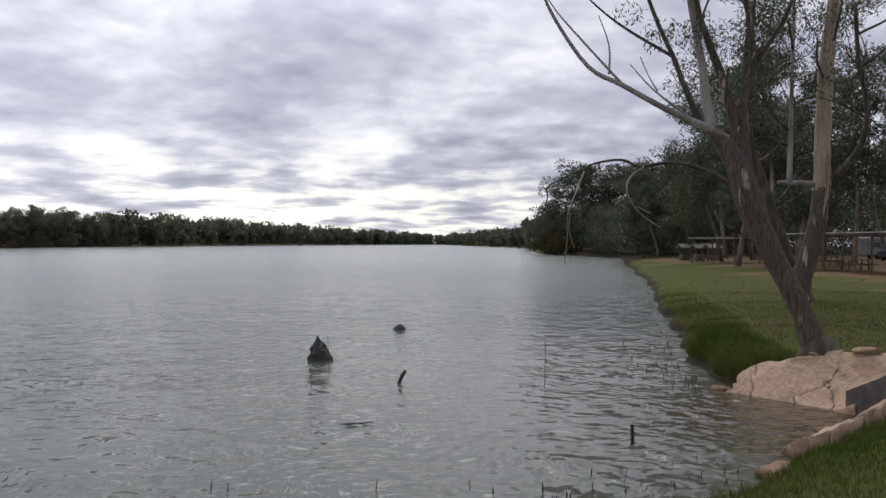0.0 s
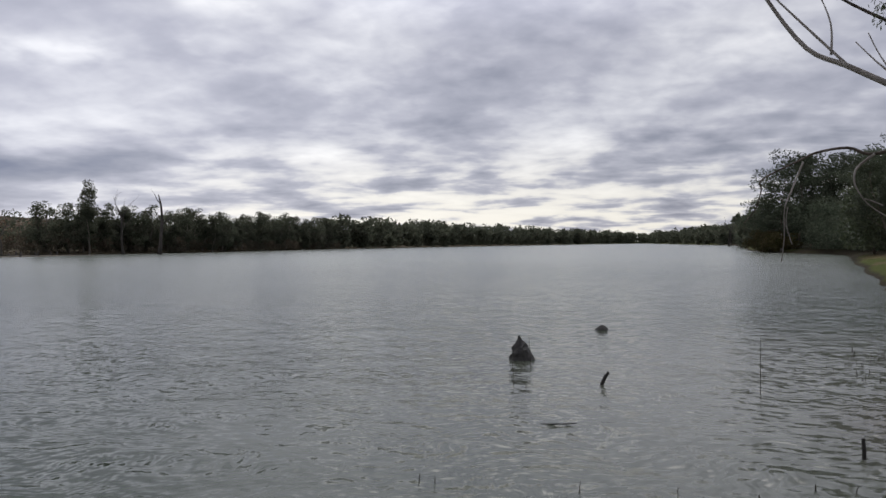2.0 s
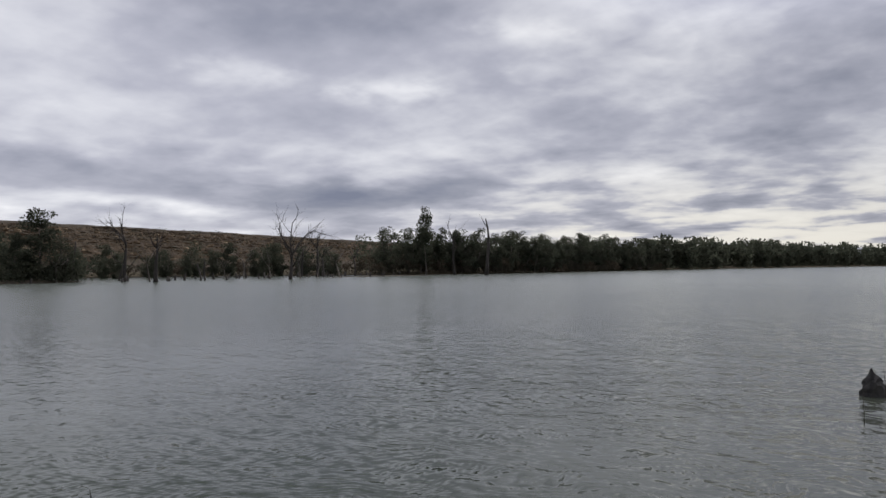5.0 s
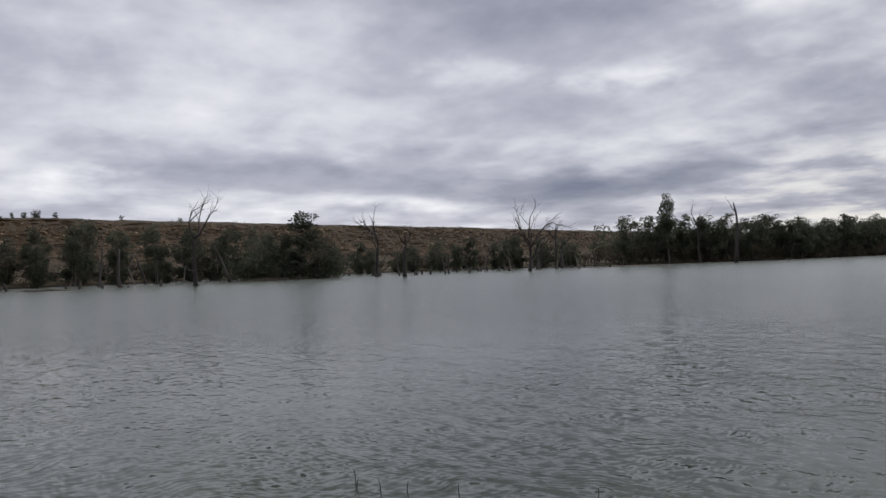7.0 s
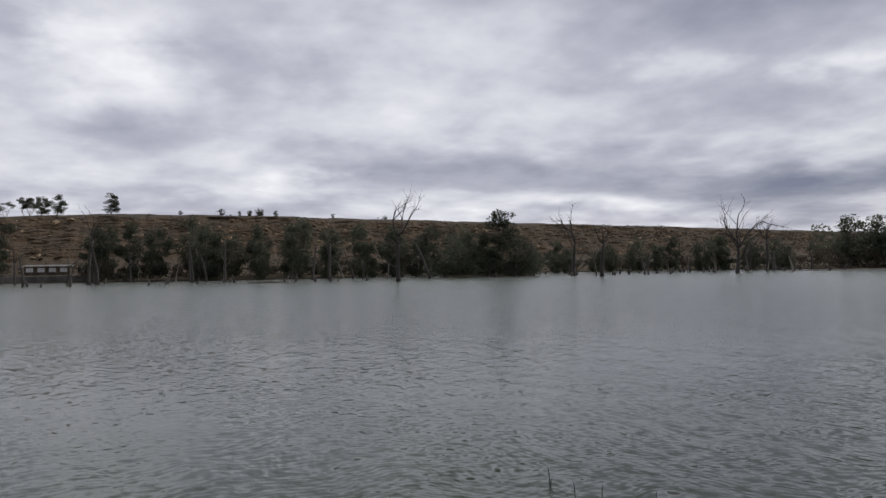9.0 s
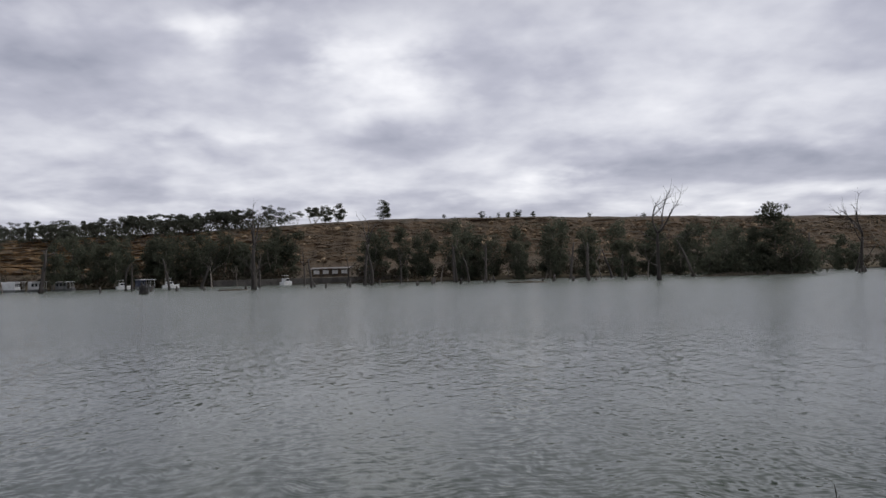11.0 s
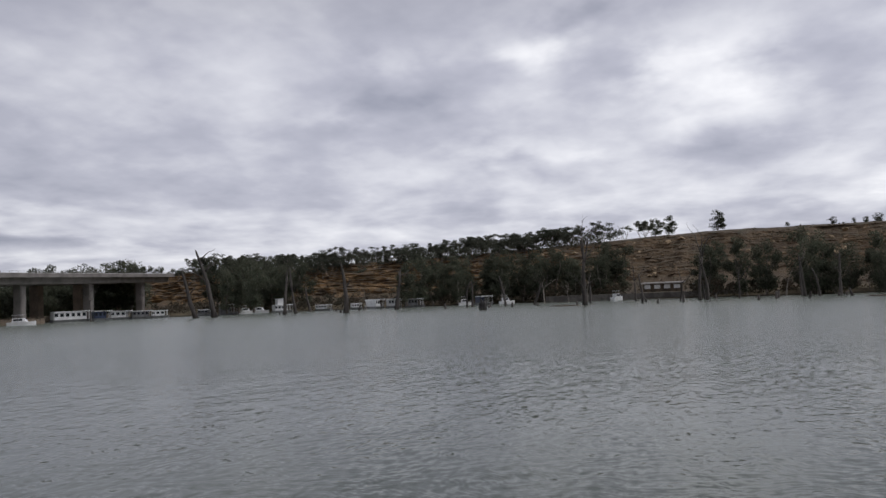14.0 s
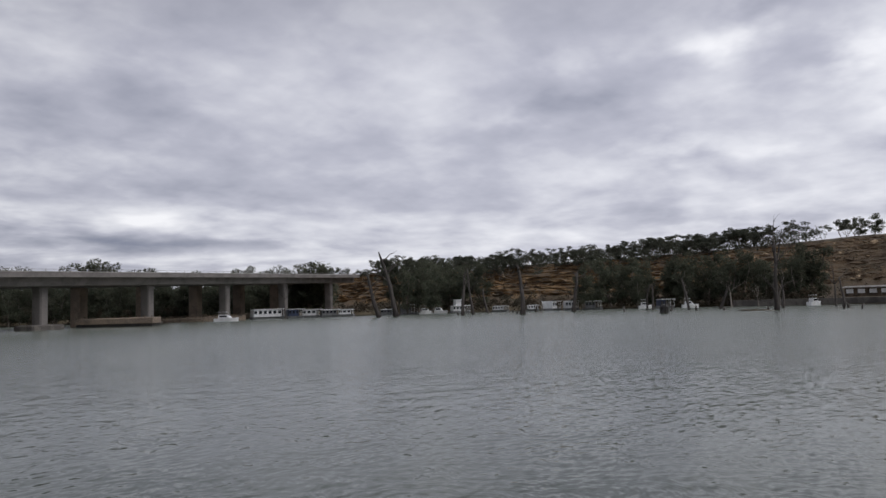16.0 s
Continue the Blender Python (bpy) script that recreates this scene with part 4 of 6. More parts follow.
dead_tree(-124, 41, 15.8, 25, forks=6, level=3, spread=1.3, bare=0.5, kids=(3, 4), girth=0.85)
dead_tree(-136.6, 185.6, 16.9, 26, forks=6, level=3, bare=0.62, girth=0.8)
snag(-124.2, 183.5, 16.3, 27, stubs=3, girth=0.75)
dead_tree(-150, 146, 11.0, 28, forks=3, level=2)
dead_tree(-152, 160, 10.5, 29, forks=3, level=2)
dead_tree(-142.2, -26, 15.0, 30, lean=(0.03, -0.05), forks=7, level=3, bare=0.55, girth=1.15, spread=0.35, kids=(2, 3))
dead_tree(-155.8, -7, 15.5, 31, forks=4, level=2, bare=0.55, girth=0.8, spread=0.3)
dead_tree(-163.8, 0, 8.4, 32, forks=3, level=2, bare=0.45)
dead_tree(-149.4, -10.2, 7.4, 33, lean=(-0.1, 0.3), forks=2, level=2, bare=0.5)
dead_tree(-170, -20.4, 9.2, 34, forks=4, level=2, bare=0.5)
snag(-165, -41, 5.0, 35, lean=(0, 0.25), stubs=2)
snag(-166, -73.4, 9.2, 36, lean=(0.0, 0.06), stubs=3)
snag(-145.7, -107.9, 15.6, 37, lean=(0.0, -0.16), stubs=4, girth=0.95)
snag(-142.8, -110.5, 11.0, 38, lean=(-0.05, -0.42), stubs=4, girth=1.0)
snag(-151, -93.5, 10.0, 39, lean=(0, 0.04), stubs=3, girth=0.8)
snag(-155.6, -93.5, 11.0, 40, lean=(0, -0.07), stubs=3, girth=0.6)
snag(-144.3, -75, 10.4, 41, lean=(0, 0.03), stubs=3, girth=1.05)
snag(-187, -108, 6.6, 42, stubs=2)
dead_tree(-140, -137, 10.0, 43, lean=(0.05, 0.0), forks=3, level=2, label="thin bare dead tree before the bridge", girth=0.6)
t = thing("tree_stump", pose(-130.8, -41.6, -0.4), "thick black broken stump standing in the water", "stump", "drowned trees")
r = np.random.default_rng(44)
part("trunk", Geo().tube([(0, 0, 0), (0.05, 0.02, 0.7), (0, 0.1, 1.5), (0.05, 0.05, 1.9)], [0.78, 0.7, 0.76, 0.6], 10, 0.12, r), WET_WOOD, t)
for dx, dy, h in ((0.25, 0.42, 0.7), (-0.3, -0.4, 0.5), (0.1, -0.1, 0.25)):
    part("splinter", Geo().tube([(dx, dy, 1.6), (dx * 1.1, dy * 1.15, 1.9 + h)], [0.22, 0.07], 6, 0.15, r), WET_WOOD, t)


# ---------------------------------------------------------------- bridge
P0, ALONG = Vector((-77.3, -135.6, 0)), Vector((-0.966, -0.259, 0))
SPAN, SLOPE, SOFFIT = 29.0, 0.0214, 7.77
AWAY = Vector((0.259, -0.966, 0))


def bridge_frame(s, off=0.0, z=0.0):
    """A pose on the bridge: s metres towards the far bank, off metres across, x along the deck."""
    p = P0 + ALONG * s + AWAY * off
    return Matrix.Translation((p.x, p.y, z)) @ Matrix.Rotation(math.atan2(ALONG.y, ALONG.x), 4, "Z")


def swept(profile, s0, s1, off, rise=True):
    """A profile across the deck (offset, height) carried along the sloping deck."""
    g, rings = Geo(), []
    for s in np.linspace(s0, s1, 12):
        base = SOFFIT + (SLOPE * s if rise else 0)
        rings.append([tuple(P0 + ALONG * s + AWAY * (off + o) + Vector((0, 0, base + h))) for o, h in profile])
    return g.loft(rings)


def build_bridge():
    b = thing("road_bridge", Matrix.Identity(4), "long grey concrete road bridge rising towards the cliff", "bridge")
    lo, hi = -150.0, 133.0
    for off in (0.0, 14.6):
        part("girder", swept([(-1.5, 0.12), (-1.35, 0), (1.35, 0), (1.5, 0.12), (1.9, 1.75), (-1.9, 1.75)], lo, hi, off + 1.4), CONCRETE, b)
    part("deck", swept([(-2.1, 1.752), (19.4, 1.752), (19.4, 2.1), (-2.1, 2.1)], lo, hi, 0), CONCRETE, b)
    part("parapet", swept([(-2.35, 1.55), (-2.104, 1.55), (-2.104, 2.46), (-2.35, 2.46)], lo, hi, 0), CONCRETE, b, "concrete edge beam")
    part("coping", swept([(-2.40, 2.464), (-2.06, 2.464), (-2.06, 2.60), (-2.40, 2.60)], lo, hi, 0), CONCRETE_PALE, b, "pale concrete coping")
    part("parapet", swept([(19.404, 1.55), (19.65, 1.55), (19.65, 2.46), (19.404, 2.46)], lo, hi, 0), CONCRETE, b)
    part("rail", swept([(-2.25, 2.95), (-2.2, 2.95), (-2.2, 3.0), (-2.25, 3.0)], lo, hi, 0), IRON, b)
    post = Geo().box((0.07, 0.07, 0.4)).mesh("rail_post", IRON)
    for i in range(95):
        s = lo + 3 * i
        part("rail_post", post, None, b, m=bridge_frame(s, -2.23, SOFFIT + SLOPE * s + 2.604))
    for k in range(-5, 5):
        s = 3.5 + k * SPAN
        top = SOFFIT + SLOPE * s
        p = P0 + ALONG * s
        foot = -2.5 if to_river(np.array(p.x), np.array(p.y)) < 0 else float(ground_z(p.x, p.y)) - 0.5
        g = Geo()
        rings = []
        for z, w in ((foot, 1.0), (top - 1.2, 1.0), (top - 0.7, 1.12), (top - 0.02, 1.25)):
            ring = []
            for a, c in ((-1, -0.75), (-0.75, -1), (0.75, -1), (1, -0.75), (1, 0.75), (0.75, 1), (-0.75, 1), (-1, 0.75)):
                ring.append(bridge_frame(s, 2.5) @ Vector((a * 0.9 * w, c * 1.1, z)))
            rings.append(ring)
        part("pier", g.loft(rings), CONCRETE, b, "concrete wall pier with a water stain")
        if foot < -2 and k < 2:
            part("pier_base", Geo().box((7.5 if k == 0 else 5, 4.4, 3.2), bridge_frame(s, 2.5, -2.2)), CONCRETE_DARK, b, "dark stained pier footing")
    for s in (27.5, 48.0, 68.5, 89.0, 109.5):
        top = SOFFIT + SLOPE * s
        part("pier", Geo().box((2.4, 2.6, top + 2.48), bridge_frame(s, 16.0, -2.5)), CONCRETE_TAN, b, "shaded concrete pier of the far deck")


build_bridge()

# floating pontoon and jetties by the bridge
t = thing("pontoon", pose(-94.6, -137.2, 0, 0, 0, -67), "long low timber fender pontoon on short posts", "pontoon")
part("deck", Geo().box((16.6, 3.0, 1.15), pose(0, 0, 0.62)), CONCRETE_TAN, t)
part("float", Geo().box((16.2, 2.7, 0.9), pose(0, 0, -0.284)), WET_WOOD, t, "dark float below the deck")
for i in range(11):
    part("bollard", Geo().tube([(-8.0 + 1.6 * i, -1.35, 1.76), (-8.0 + 1.6 * i, -1.35, 2.1)], [0.1, 0.09], 7), TIMBER, t)
for i in range(7):
    part("post", Geo().tube([(-7.2 + 2.4 * i, -1.55, -1.2), (-7.2 + 2.4 * i, -1.55, 1.2)], [0.16, 0.16], 7), TIMBER, t)
t = thing("jetty", pose(-112, -140, 0, 0, 0, -62), "low timber landing stage along the bank", "jetty")
part("deck", Geo().box((9, 2.0, 0.25), pose(0, 0, 0.75)), TIMBER, t)
for i in range(6):
    part("post", Geo().tube([(-4.2 + 1.7 * i, -0.9, -1.2), (-4.2 + 1.7 * i, -0.9, 1.25)], [0.1, 0.1], 6), TIMBER, t)
a, b = 203 * Vector((-math.sin(radians(142.6)), math.cos(radians(142.6)), 0)), 205 * Vector((-math.sin(radians(136.9)), math.cos(radians(136.9)), 0))
t = thing("quay_wall", Matrix.Translation((a + b) / 2) @ Matrix.Rotation(math.atan2(b.y - a.y, b.x - a.x), 4, "Z"), "low tan quay wall of upright planks at the bridge", "wall")
plank = Geo().box((0.86, 0.3, 2.1)).mesh("plank", CONCRETE_TAN)
count = int((b - a).length / 0.9)
for i in range(count):
    part("plank", plank, None, t, m=pose((i - count / 2) * 0.9, 0.02 * (i % 3), -1.0 + 0.06 * (i * 7 % 5)))
part("capping", Geo().box((count * 0.9, 0.5, 0.16), pose(0, 0.02, 1.35)), TIMBER, t)


# ---------------------------------------------------------------- boats
def hull_geo(length, width, depth, bow=0.35):
    rings = []
    for i in range(9):
        u = i / 8
        w = width / 2 * (1 if u < 1 - bow else max(0.06, 1 - ((u - 1 + bow) / bow) ** 2))
        x, lift = (u - 0.5) * length, 0.22 * depth * max(0, (u - 0.55) / 0.45) ** 2
        rings.append([(x, -w, depth + lift), (x, -w * 0.86, 0.0), (x, -w * 0.4, -0.3), (x, w * 0.4, -0.3), (x, w * 0.86, 0.0), (x, w, depth + lift)])
    return Geo().loft(rings)


def houseboat(x, y, turn, length=12.0, cabin=2.0, paint=None, label="white flat-roofed houseboat moored at the bank", windows=5, deck=2.6, upper=False):
    t = thing("houseboat", pose(x, y, 0, 0, 0, turn), label, "houseboat", "moored boats")
    part("hull", hull_geo(length, 4.2, 0.55, 0.16), GREY_PAINT, t)
    cl = length - deck
    part("cabin", Geo().box((cl, 3.7, cabin), pose(-deck / 2 + 0.1, 0, 0.6)), paint or WHITE, t)
    part("roof", Geo().box((length - 0.4, 4.2, 0.14), pose(0, 0, 0.6 + cabin + 0.004)), WHITE, t, "flat white roof")
    win = Geo().box((cl / windows * 0.6, 0.06, cabin * 0.42)).mesh("window", DARK_GLASS)
    for i in range(windows):
        for side in (-1.87, 1.87):
            part("window", win, None, t, m=pose(-deck / 2 + 0.1 + cl * ((i + 0.5) / windows - 0.5), side, 0.6 + cabin * 0.4))
    post = Geo().tube([(0, 0, 0), (0, 0, cabin)], [0.045, 0.045], 6).mesh("post", WHITE)
    for px in (length / 2 - 0.5, length / 2 - deck * 0.55):
        for side in (-1.8, 1.8):
            part("post", post, None, t, m=pose(px, side, 0.6))
    for side in (-1.85, 1.85):
        part("rail", Geo().box((deck, 0.05, 0.06), pose(length / 2 - deck / 2 - 0.3, side, 1.45)), IRON, t)
    if upper:
        part("upper_cabin", Geo().box((cl * 0.45, 3.0, 1.5), pose(-deck / 2, 0, 0.75 + cabin)), paint or WHITE, t)
        part("upper_roof", Geo().box((cl * 0.6, 3.4, 0.12), pose(-deck / 2, 0, 2.255 + cabin)), WHITE, t)
    return t


def cruiser(x, y, turn, length=8.0, label="small white motor cruiser moored at the bank"):
    t = thing("motor_cruiser", pose(x, y, 0, 0, 0, turn), label, "boat", "moored boats")
    w = length / 8.0
    t.scale = (1.0, max(w, 0.6), max(w, 0.8))
    part("hull", hull_geo(length, 2.8, 0.95, 0.5), WHITE, t)
    g = Geo()
    L = length
    g.loft([[(-L * .32, s * 1.15, 0.95) for s in (-1, 1)] + [(L * .2, 1.0, 1.0), (L * .2, -1.0, 1.0)], [(-L * .3, s * 1.05, 2.0) for s in (-1, 1)] + [(L * .07, 0.85, 1.95), (L * .07, -0.85, 1.95)]])
    part("cabin", g, WHITE, t)
    part("windscreen", Geo().box((0.08, 1.7, 0.75), pose(L * .155, 0, 1.1, 0, -28)), DARK_GLASS, t)
    for s in (-1.13, 1.13):
        part("window", Geo().box((L * .32, 0.06, 0.5), pose(-L * .1, s, 1.3, -5 * s)), DARK_GLASS, t)
    part("canopy", Geo().box((L * .36, 2.1, 0.09), pose(-L * .16, 0, 2.75)), WHITE, t, "white canopy on thin posts")
    for px in (-L * .3, -L * .02):
        for s in (-0.9, 0.9):
            part("post", Geo().tube([(px, s, 1.95), (px, s, 2.76)], [0.035, 0.035], 6), IRON, t)
    return t


def moored(az, out=3.5):
    """A place just off the far bank, on a bearing in degrees to the left of the y axis."""
    d = np.array([-math.sin(radians(az)), math.cos(radians(az))])
    r = np.arange(120.0, 330.0, 0.5)
    land = to_river(d[0] * r, d[1] * r) > 0
    return tuple(d * (r[np.argmax(land)] - out))


HOUSEBOATS = [
    (135.6, 10, 14, 8.8, 1.9, WHITE, "long white houseboat with a row of square windows", 6, 1.2, False),
    (133.7, 12, 12, 4.6, 1.7, BLUE, "low houseboat with a blue awning", 3, 1.8, False),
    (132.5, 8, -10, 5.2, 1.5, WHITE, "white houseboat with a shallow roof beside the jetty", 3, 1.4, False),
    (131.2, 9, 8, 5.6, 1.3, GREY_PAINT, "weathered low houseboat under bare trees", 4, 1.6, False),
    (130.1, 7, 0, 4.6, 1.2, WHITE, "low white houseboat behind bare saplings", 3, 1.2, False),
    (127.1, 8, -8, 5.0, 1.0, GREY_PAINT, "small grey houseboat with a flat roof", 3, 1.4, False),
    (125.6, 7, 10, 5.8, 2.3, GREY_PAINT, "dark grey boat shed afloat below the trees", 3, 2.4, False),
    (121.9, 7, 12, 6.6, 1.5, WHITE, "white houseboat with an upper cabin", 4, 1.8, True),
    (119.0, 6, -6, 5.6, 1.0, WHITE, "low white houseboat behind dead trunks", 4, 1.6, False),
    (116.7, 6, 6, 4.0, 1.0, WHITE, "low white boat with a cabin roof", 3, 1.2, False),
    (115.4, 5, 55, 5.4, 2.0, WHITE, "tall white houseboat with an open front deck", 3, 2.2, False),
    (114.0, 6, 10, 5.0, 1.9, WHITE, "white houseboat with dark windows at the bank", 3, 1.6, False),
    (112.5, 6, -4, 6.4, 1.7, GREY_PAINT, "grey flat-roofed houseboat moored below the cliff", 4, 2.0, False),
    (107.5, 9, 20, 4.8, 1.7, BLUE, "dark boat with a canopy roof", 3, 2.6, False),
]
for az, out, skew, length, cabin, paint, label, panes, deck, upper in HOUSEBOATS:
    houseboat(*moored(az, out), az + skew, length if az > 130 else length * 0.8, cabin if az > 130 else cabin * 0.9, paint, label, panes, deck, upper)
for az, out, skew, length, label in [(138.4, 33, -20, 5.6, "small white motor cruiser moored at the bank"), (124.4, 8, 15, 4.4, "low white runabout beside the jetty"), (123.4, 7, -10, 4.2, "white runabout with a short canopy"),
                                     (108.9, 7, 12, 3.2, "small white motor cruiser moored at the bank"), (105.9, 7, 8, 3.9, "white motor cruiser with a raised canopy"), (98.1, 5, 40, 3.0, "small white boat moored beside the landing")]:
    cruiser(*moored(az, out), az + skew, length, label)


def shed(x, y, z, turn, size, roof, label, windows=4):
    t = thing("riverside_shed", pose(x, y, z, 0, 0, turn), label, "shed", "sheds on the far bank")
    L, W, H = size
    part("wall", Geo().box((L, W, H)), TIMBER, t)
    part("roof", Geo().box((L + 0.9, W + 1.2, 0.16), pose(0, 0, H + 0.004, 4)), roof, t)
    pane = Geo().box((L / windows * 0.62, 0.08, H * 0.45)).mesh("window", WHITE)
    for i in range(windows):
        part("window", pane, None, t, "pale blind-covered window", m=pose(L * ((i + 0.5) / windows - 0.5), -W / 2 - 0.04, H * 0.35))
    return t


shed(-203, -17.5, 1.6, 83, (9.5, 3.4, 2.1), IRON, "long timber shed with pale windows below the cliff", 4)
shed(-198, -8.0, 1.4, 83, (4.6, 3.0, 1.6), GREEN_ROOF, "small green-roofed shed below the cliff", 2)
t = thing("retaining_wall", pose(-190, -22, 0, 0, 0, 83), "low stone retaining wall along the far shore", "wall")
part("wall", Geo().box((46, 0.6, 2.1), pose(0, 0, -0.6)), CONCRETE_DARK, t)

# ---------------------------------------------------------------- islands, bars, logs
def mound(x, y, turn, length, width, height, seed, label, material):
    r = np.random.default_rng(seed)
    g, rings = Geo(), []
    for i in range(13):
        u = i / 12 * 2 - 1
        w = width / 2 * math.sqrt(max(0.02, 1 - u * u)) * r.uniform(0.75, 1.2)
        h = height * math.sqrt(max(0.04, 1 - u * u)) * r.uniform(0.7, 1.15)
        rings.append([(u * length / 2, w * math.cos(a) * r.uniform(0.9, 1.1), h * math.sin(a) - 0.1) for a in np.linspace(-0.2, math.pi + 0.2, 8)])
    g.loft(rings)
    return tagged(part("mud_bar", g, material, smooth=True, m=pose(x, y, 0, 0, 0, turn)), label, "mud bar")


MUD = surface("river_mud", (0.07, 0.058, 0.042), (0.11, 0.09, 0.06), 0.9, 0.6, 8.0, 0.5, 0.05)
mound(-138, 156, 90, 44, 2.6, 0.45, 1, "long low mud bar before the dead trees", MUD)
mound(-146.5, 67.5, 100, 26, 5.5, 0.9, 2, "low muddy island under a clump of bushes", MUD)
mound(-135, 21.5, 60, 8.5, 1.6, 0.45, 3, "half-sunken log bank in the shallows", MUD)
mound(-140, -29, 80, 7, 1.5, 0.4, 4, "low mud bar at the foot of a dead tree", MUD)
far_wood("island_bushes", [(-146.5 + rng.normal(0, 1.2), 67.5 + u, 0.3, rng.uniform(0.8, 1.3)) for u in np.linspace(-11, 10, 34)], 3.2, "dense dark bushes covering the island", LEAF_FAR_HAZED, 130, 0.5)
for dx, dy, h in ((0, 3.5, 13.8), (0.5, -1.5, 9.0), (-1, -6.5, 8.5), (0, 7.5, 8.5)):
    plant(GUMS, int(h * 3), -148 + dx, 68 + dy, 0.2, h, 13.0, 50 * h, "dark green gum rising from the bushy island", "tree", "gums on the island", squash=1.15)
plant([gum_meshes(77, 20.0, 5600, 0.5, bare=0.2, wide=0.7, clump=0.8, far=True, girth=0.014, fill=60)], 0, -146, 184, 0.3, 20.5, 20.0, 30, "tall slender gum at the end of the far wood", "tree", "gums along the far bank", squash=0.8)
r = np.random.default_rng(58)
for i, az in enumerate((44.6, 46.2, 47.4, 49.5, 51.3, 52.6, 57.5, 63.2, 64.0, 69.3, 72.5, 75.6, 77.8, 79.6, 82.2, 84.0, 87.1, 89.5, 100.2, 101.5, 103.2, 116.0)):
    d = (186 if az < 56 else 168 if az < 80 else 176 if az < 95 else 188) + r.uniform(-6, 6)
    dead_tree(-d * math.sin(radians(az)), d * math.cos(radians(az)), r.uniform(6.0, 10.5), 800 + i, lean=(r.normal(0, 0.1), r.normal(0, 0.1)), forks=3, level=2, bare=0.4, girth=0.8, spread=0.7, kids=(2, 3),
              label="slender bleached dead sapling before the living gums", wood_kind=PALE_DEAD)
r = np.random.default_rng(5)
stub = Geo().tube([(0, 0, -0.6), (0.03, 0, 0.2), (0.0, 0.05, 0.7)], [0.3, 0.22, 0.12], 7, 0.2, r).mesh("stump", DEAD, True)
for i in range(80):
    y = r.uniform(-100, 165) if i < 50 else r.uniform(85, 165)
    x = np.interp(y, [-100, -20, 40, 165], [-160, -150, -135, -146]) + r.uniform(-12, 8)
    ob = part("stump", stub, None, m=pose(x, y, 0, r.uniform(-15, 15), r.uniform(-15, 15), r.uniform(0, 360)) @ Matrix.Diagonal((1, 1, r.uniform(0.6, 2.2), 1)))
    tagged(ob, "small dark stump poking out of the flooded shallows", "stump", "stumps in the shallows")
for i in range(26):
    y = r.uniform(-60, 150)
    x = np.interp(y, [-60, 40, 150], [-170, -152, -158]) + r.uniform(-8, 8)
    snag(x, y, r.uniform(3.5, 8.5), 500 + i, lean=(r.normal(0, 0.08), r.normal(0, 0.08)), stubs=2, girth=0.7, label="thin bare dead trunk among the drowned trees")
for az, d, h in ((132.0, 262, 18.2), (133.4, 268, 16.4), (132.7, 272, 17.6), (131.2, 332, 16), (130.1, 332, 15.4), (129.2, 330, 14), (130.6, 334, 15.7), (131.8, 332, 17), (134.8, 270, 16.2), (136.6, 275, 16.6), (137.6, 272, 15.6), (140.2, 280, 15.6), (143.5, 272, 16.4), (144.2, 276, 16.8), (145.6, 270, 17.6), (146.4, 266, 18.6), (147.0, 264, 19.6), (147.8, 266, 18), (148.5, 264, 17.2), (151.2, 262, 17.4), (152.0, 262, 17.4)):
    x, y = -d * math.sin(radians(az)), d * math.cos(radians(az))
    base, h = (11.5, h - 7.6) if d > 320 else (0.8, h)
    plant(GUMS, int(d), x, y, base, h, 13.0, 37 * az, "tall dark gum rising above the bridge deck", "tree", "gums beyond the bridge", squash=1.1)
far_wood("wood_past_piers", [(-d * math.sin(radians(a)), d * math.cos(radians(a)), 0.8, rng.uniform(0.85, 1.15)) for a, d in zip(rng.uniform(131.3, 156, 150), rng.uniform(262, 300, 150))], 10.5, "dark wood seen between the bridge piers", LEAF_FAR_HAZED, 260, 0.9)


# ---------------------------------------------------------------- the near bank: large trees
PEEL = surface("peeling_gum_bark", (0.105, 0.080, 0.062), (0.42, 0.33, 0.245), 0.88, 1.9, 11.0, 1.0, 0.07, stretch=(2.6, 2.6, 0.34), patch=(0.59, 0.64), grain=0.6)
PALE_LIMB = surface("pale_grey_limb", (0.34, 0.31, 0.28), (0.19, 0.165, 0.145), 0.8, 1.2, 8.0, 0.2, 0.015, stretch=(1.5, 1.5, 0.6), grain=0.12)


class Standing:
    """A frame for a leaning tree: across the view, away, and up, from the tree's foot; z is height above the river."""

    def __init__(self, x, y, turn):
        self.x, self.y, self.dist = x, y, math.hypot(x, y)
        a = radians(turn)
        self.r, self.f = Vector((math.cos(a), math.sin(a), 0)), Vector((-math.sin(a), math.cos(a), 0))

    def at(self, across, z, away=0.0):
        k = 1 + away / self.dist
        p = self.r * (across * k) + self.f * away
        return Vector((p.x, p.y, EYE + (z - EYE) * k))


def spline(pts, n=4):
    """Points of a smooth line through the given ones."""
    p = [Vector(q) for q in pts]
    out = []
    for i in range(len(p) - 1):
        a, b, c, d = p[max(i - 1, 0)], p[i], p[i + 1], p[min(i + 2, len(p) - 1)]
        for j in range(n):
            t = j / n
            out.append(0.5 * ((2 * b) + (c - a) * t + (2 * a - 5 * b + 4 * c - d) * t * t + (3 * b - a - 3 * c + d) * t ** 3))
    return out + [p[-1]]


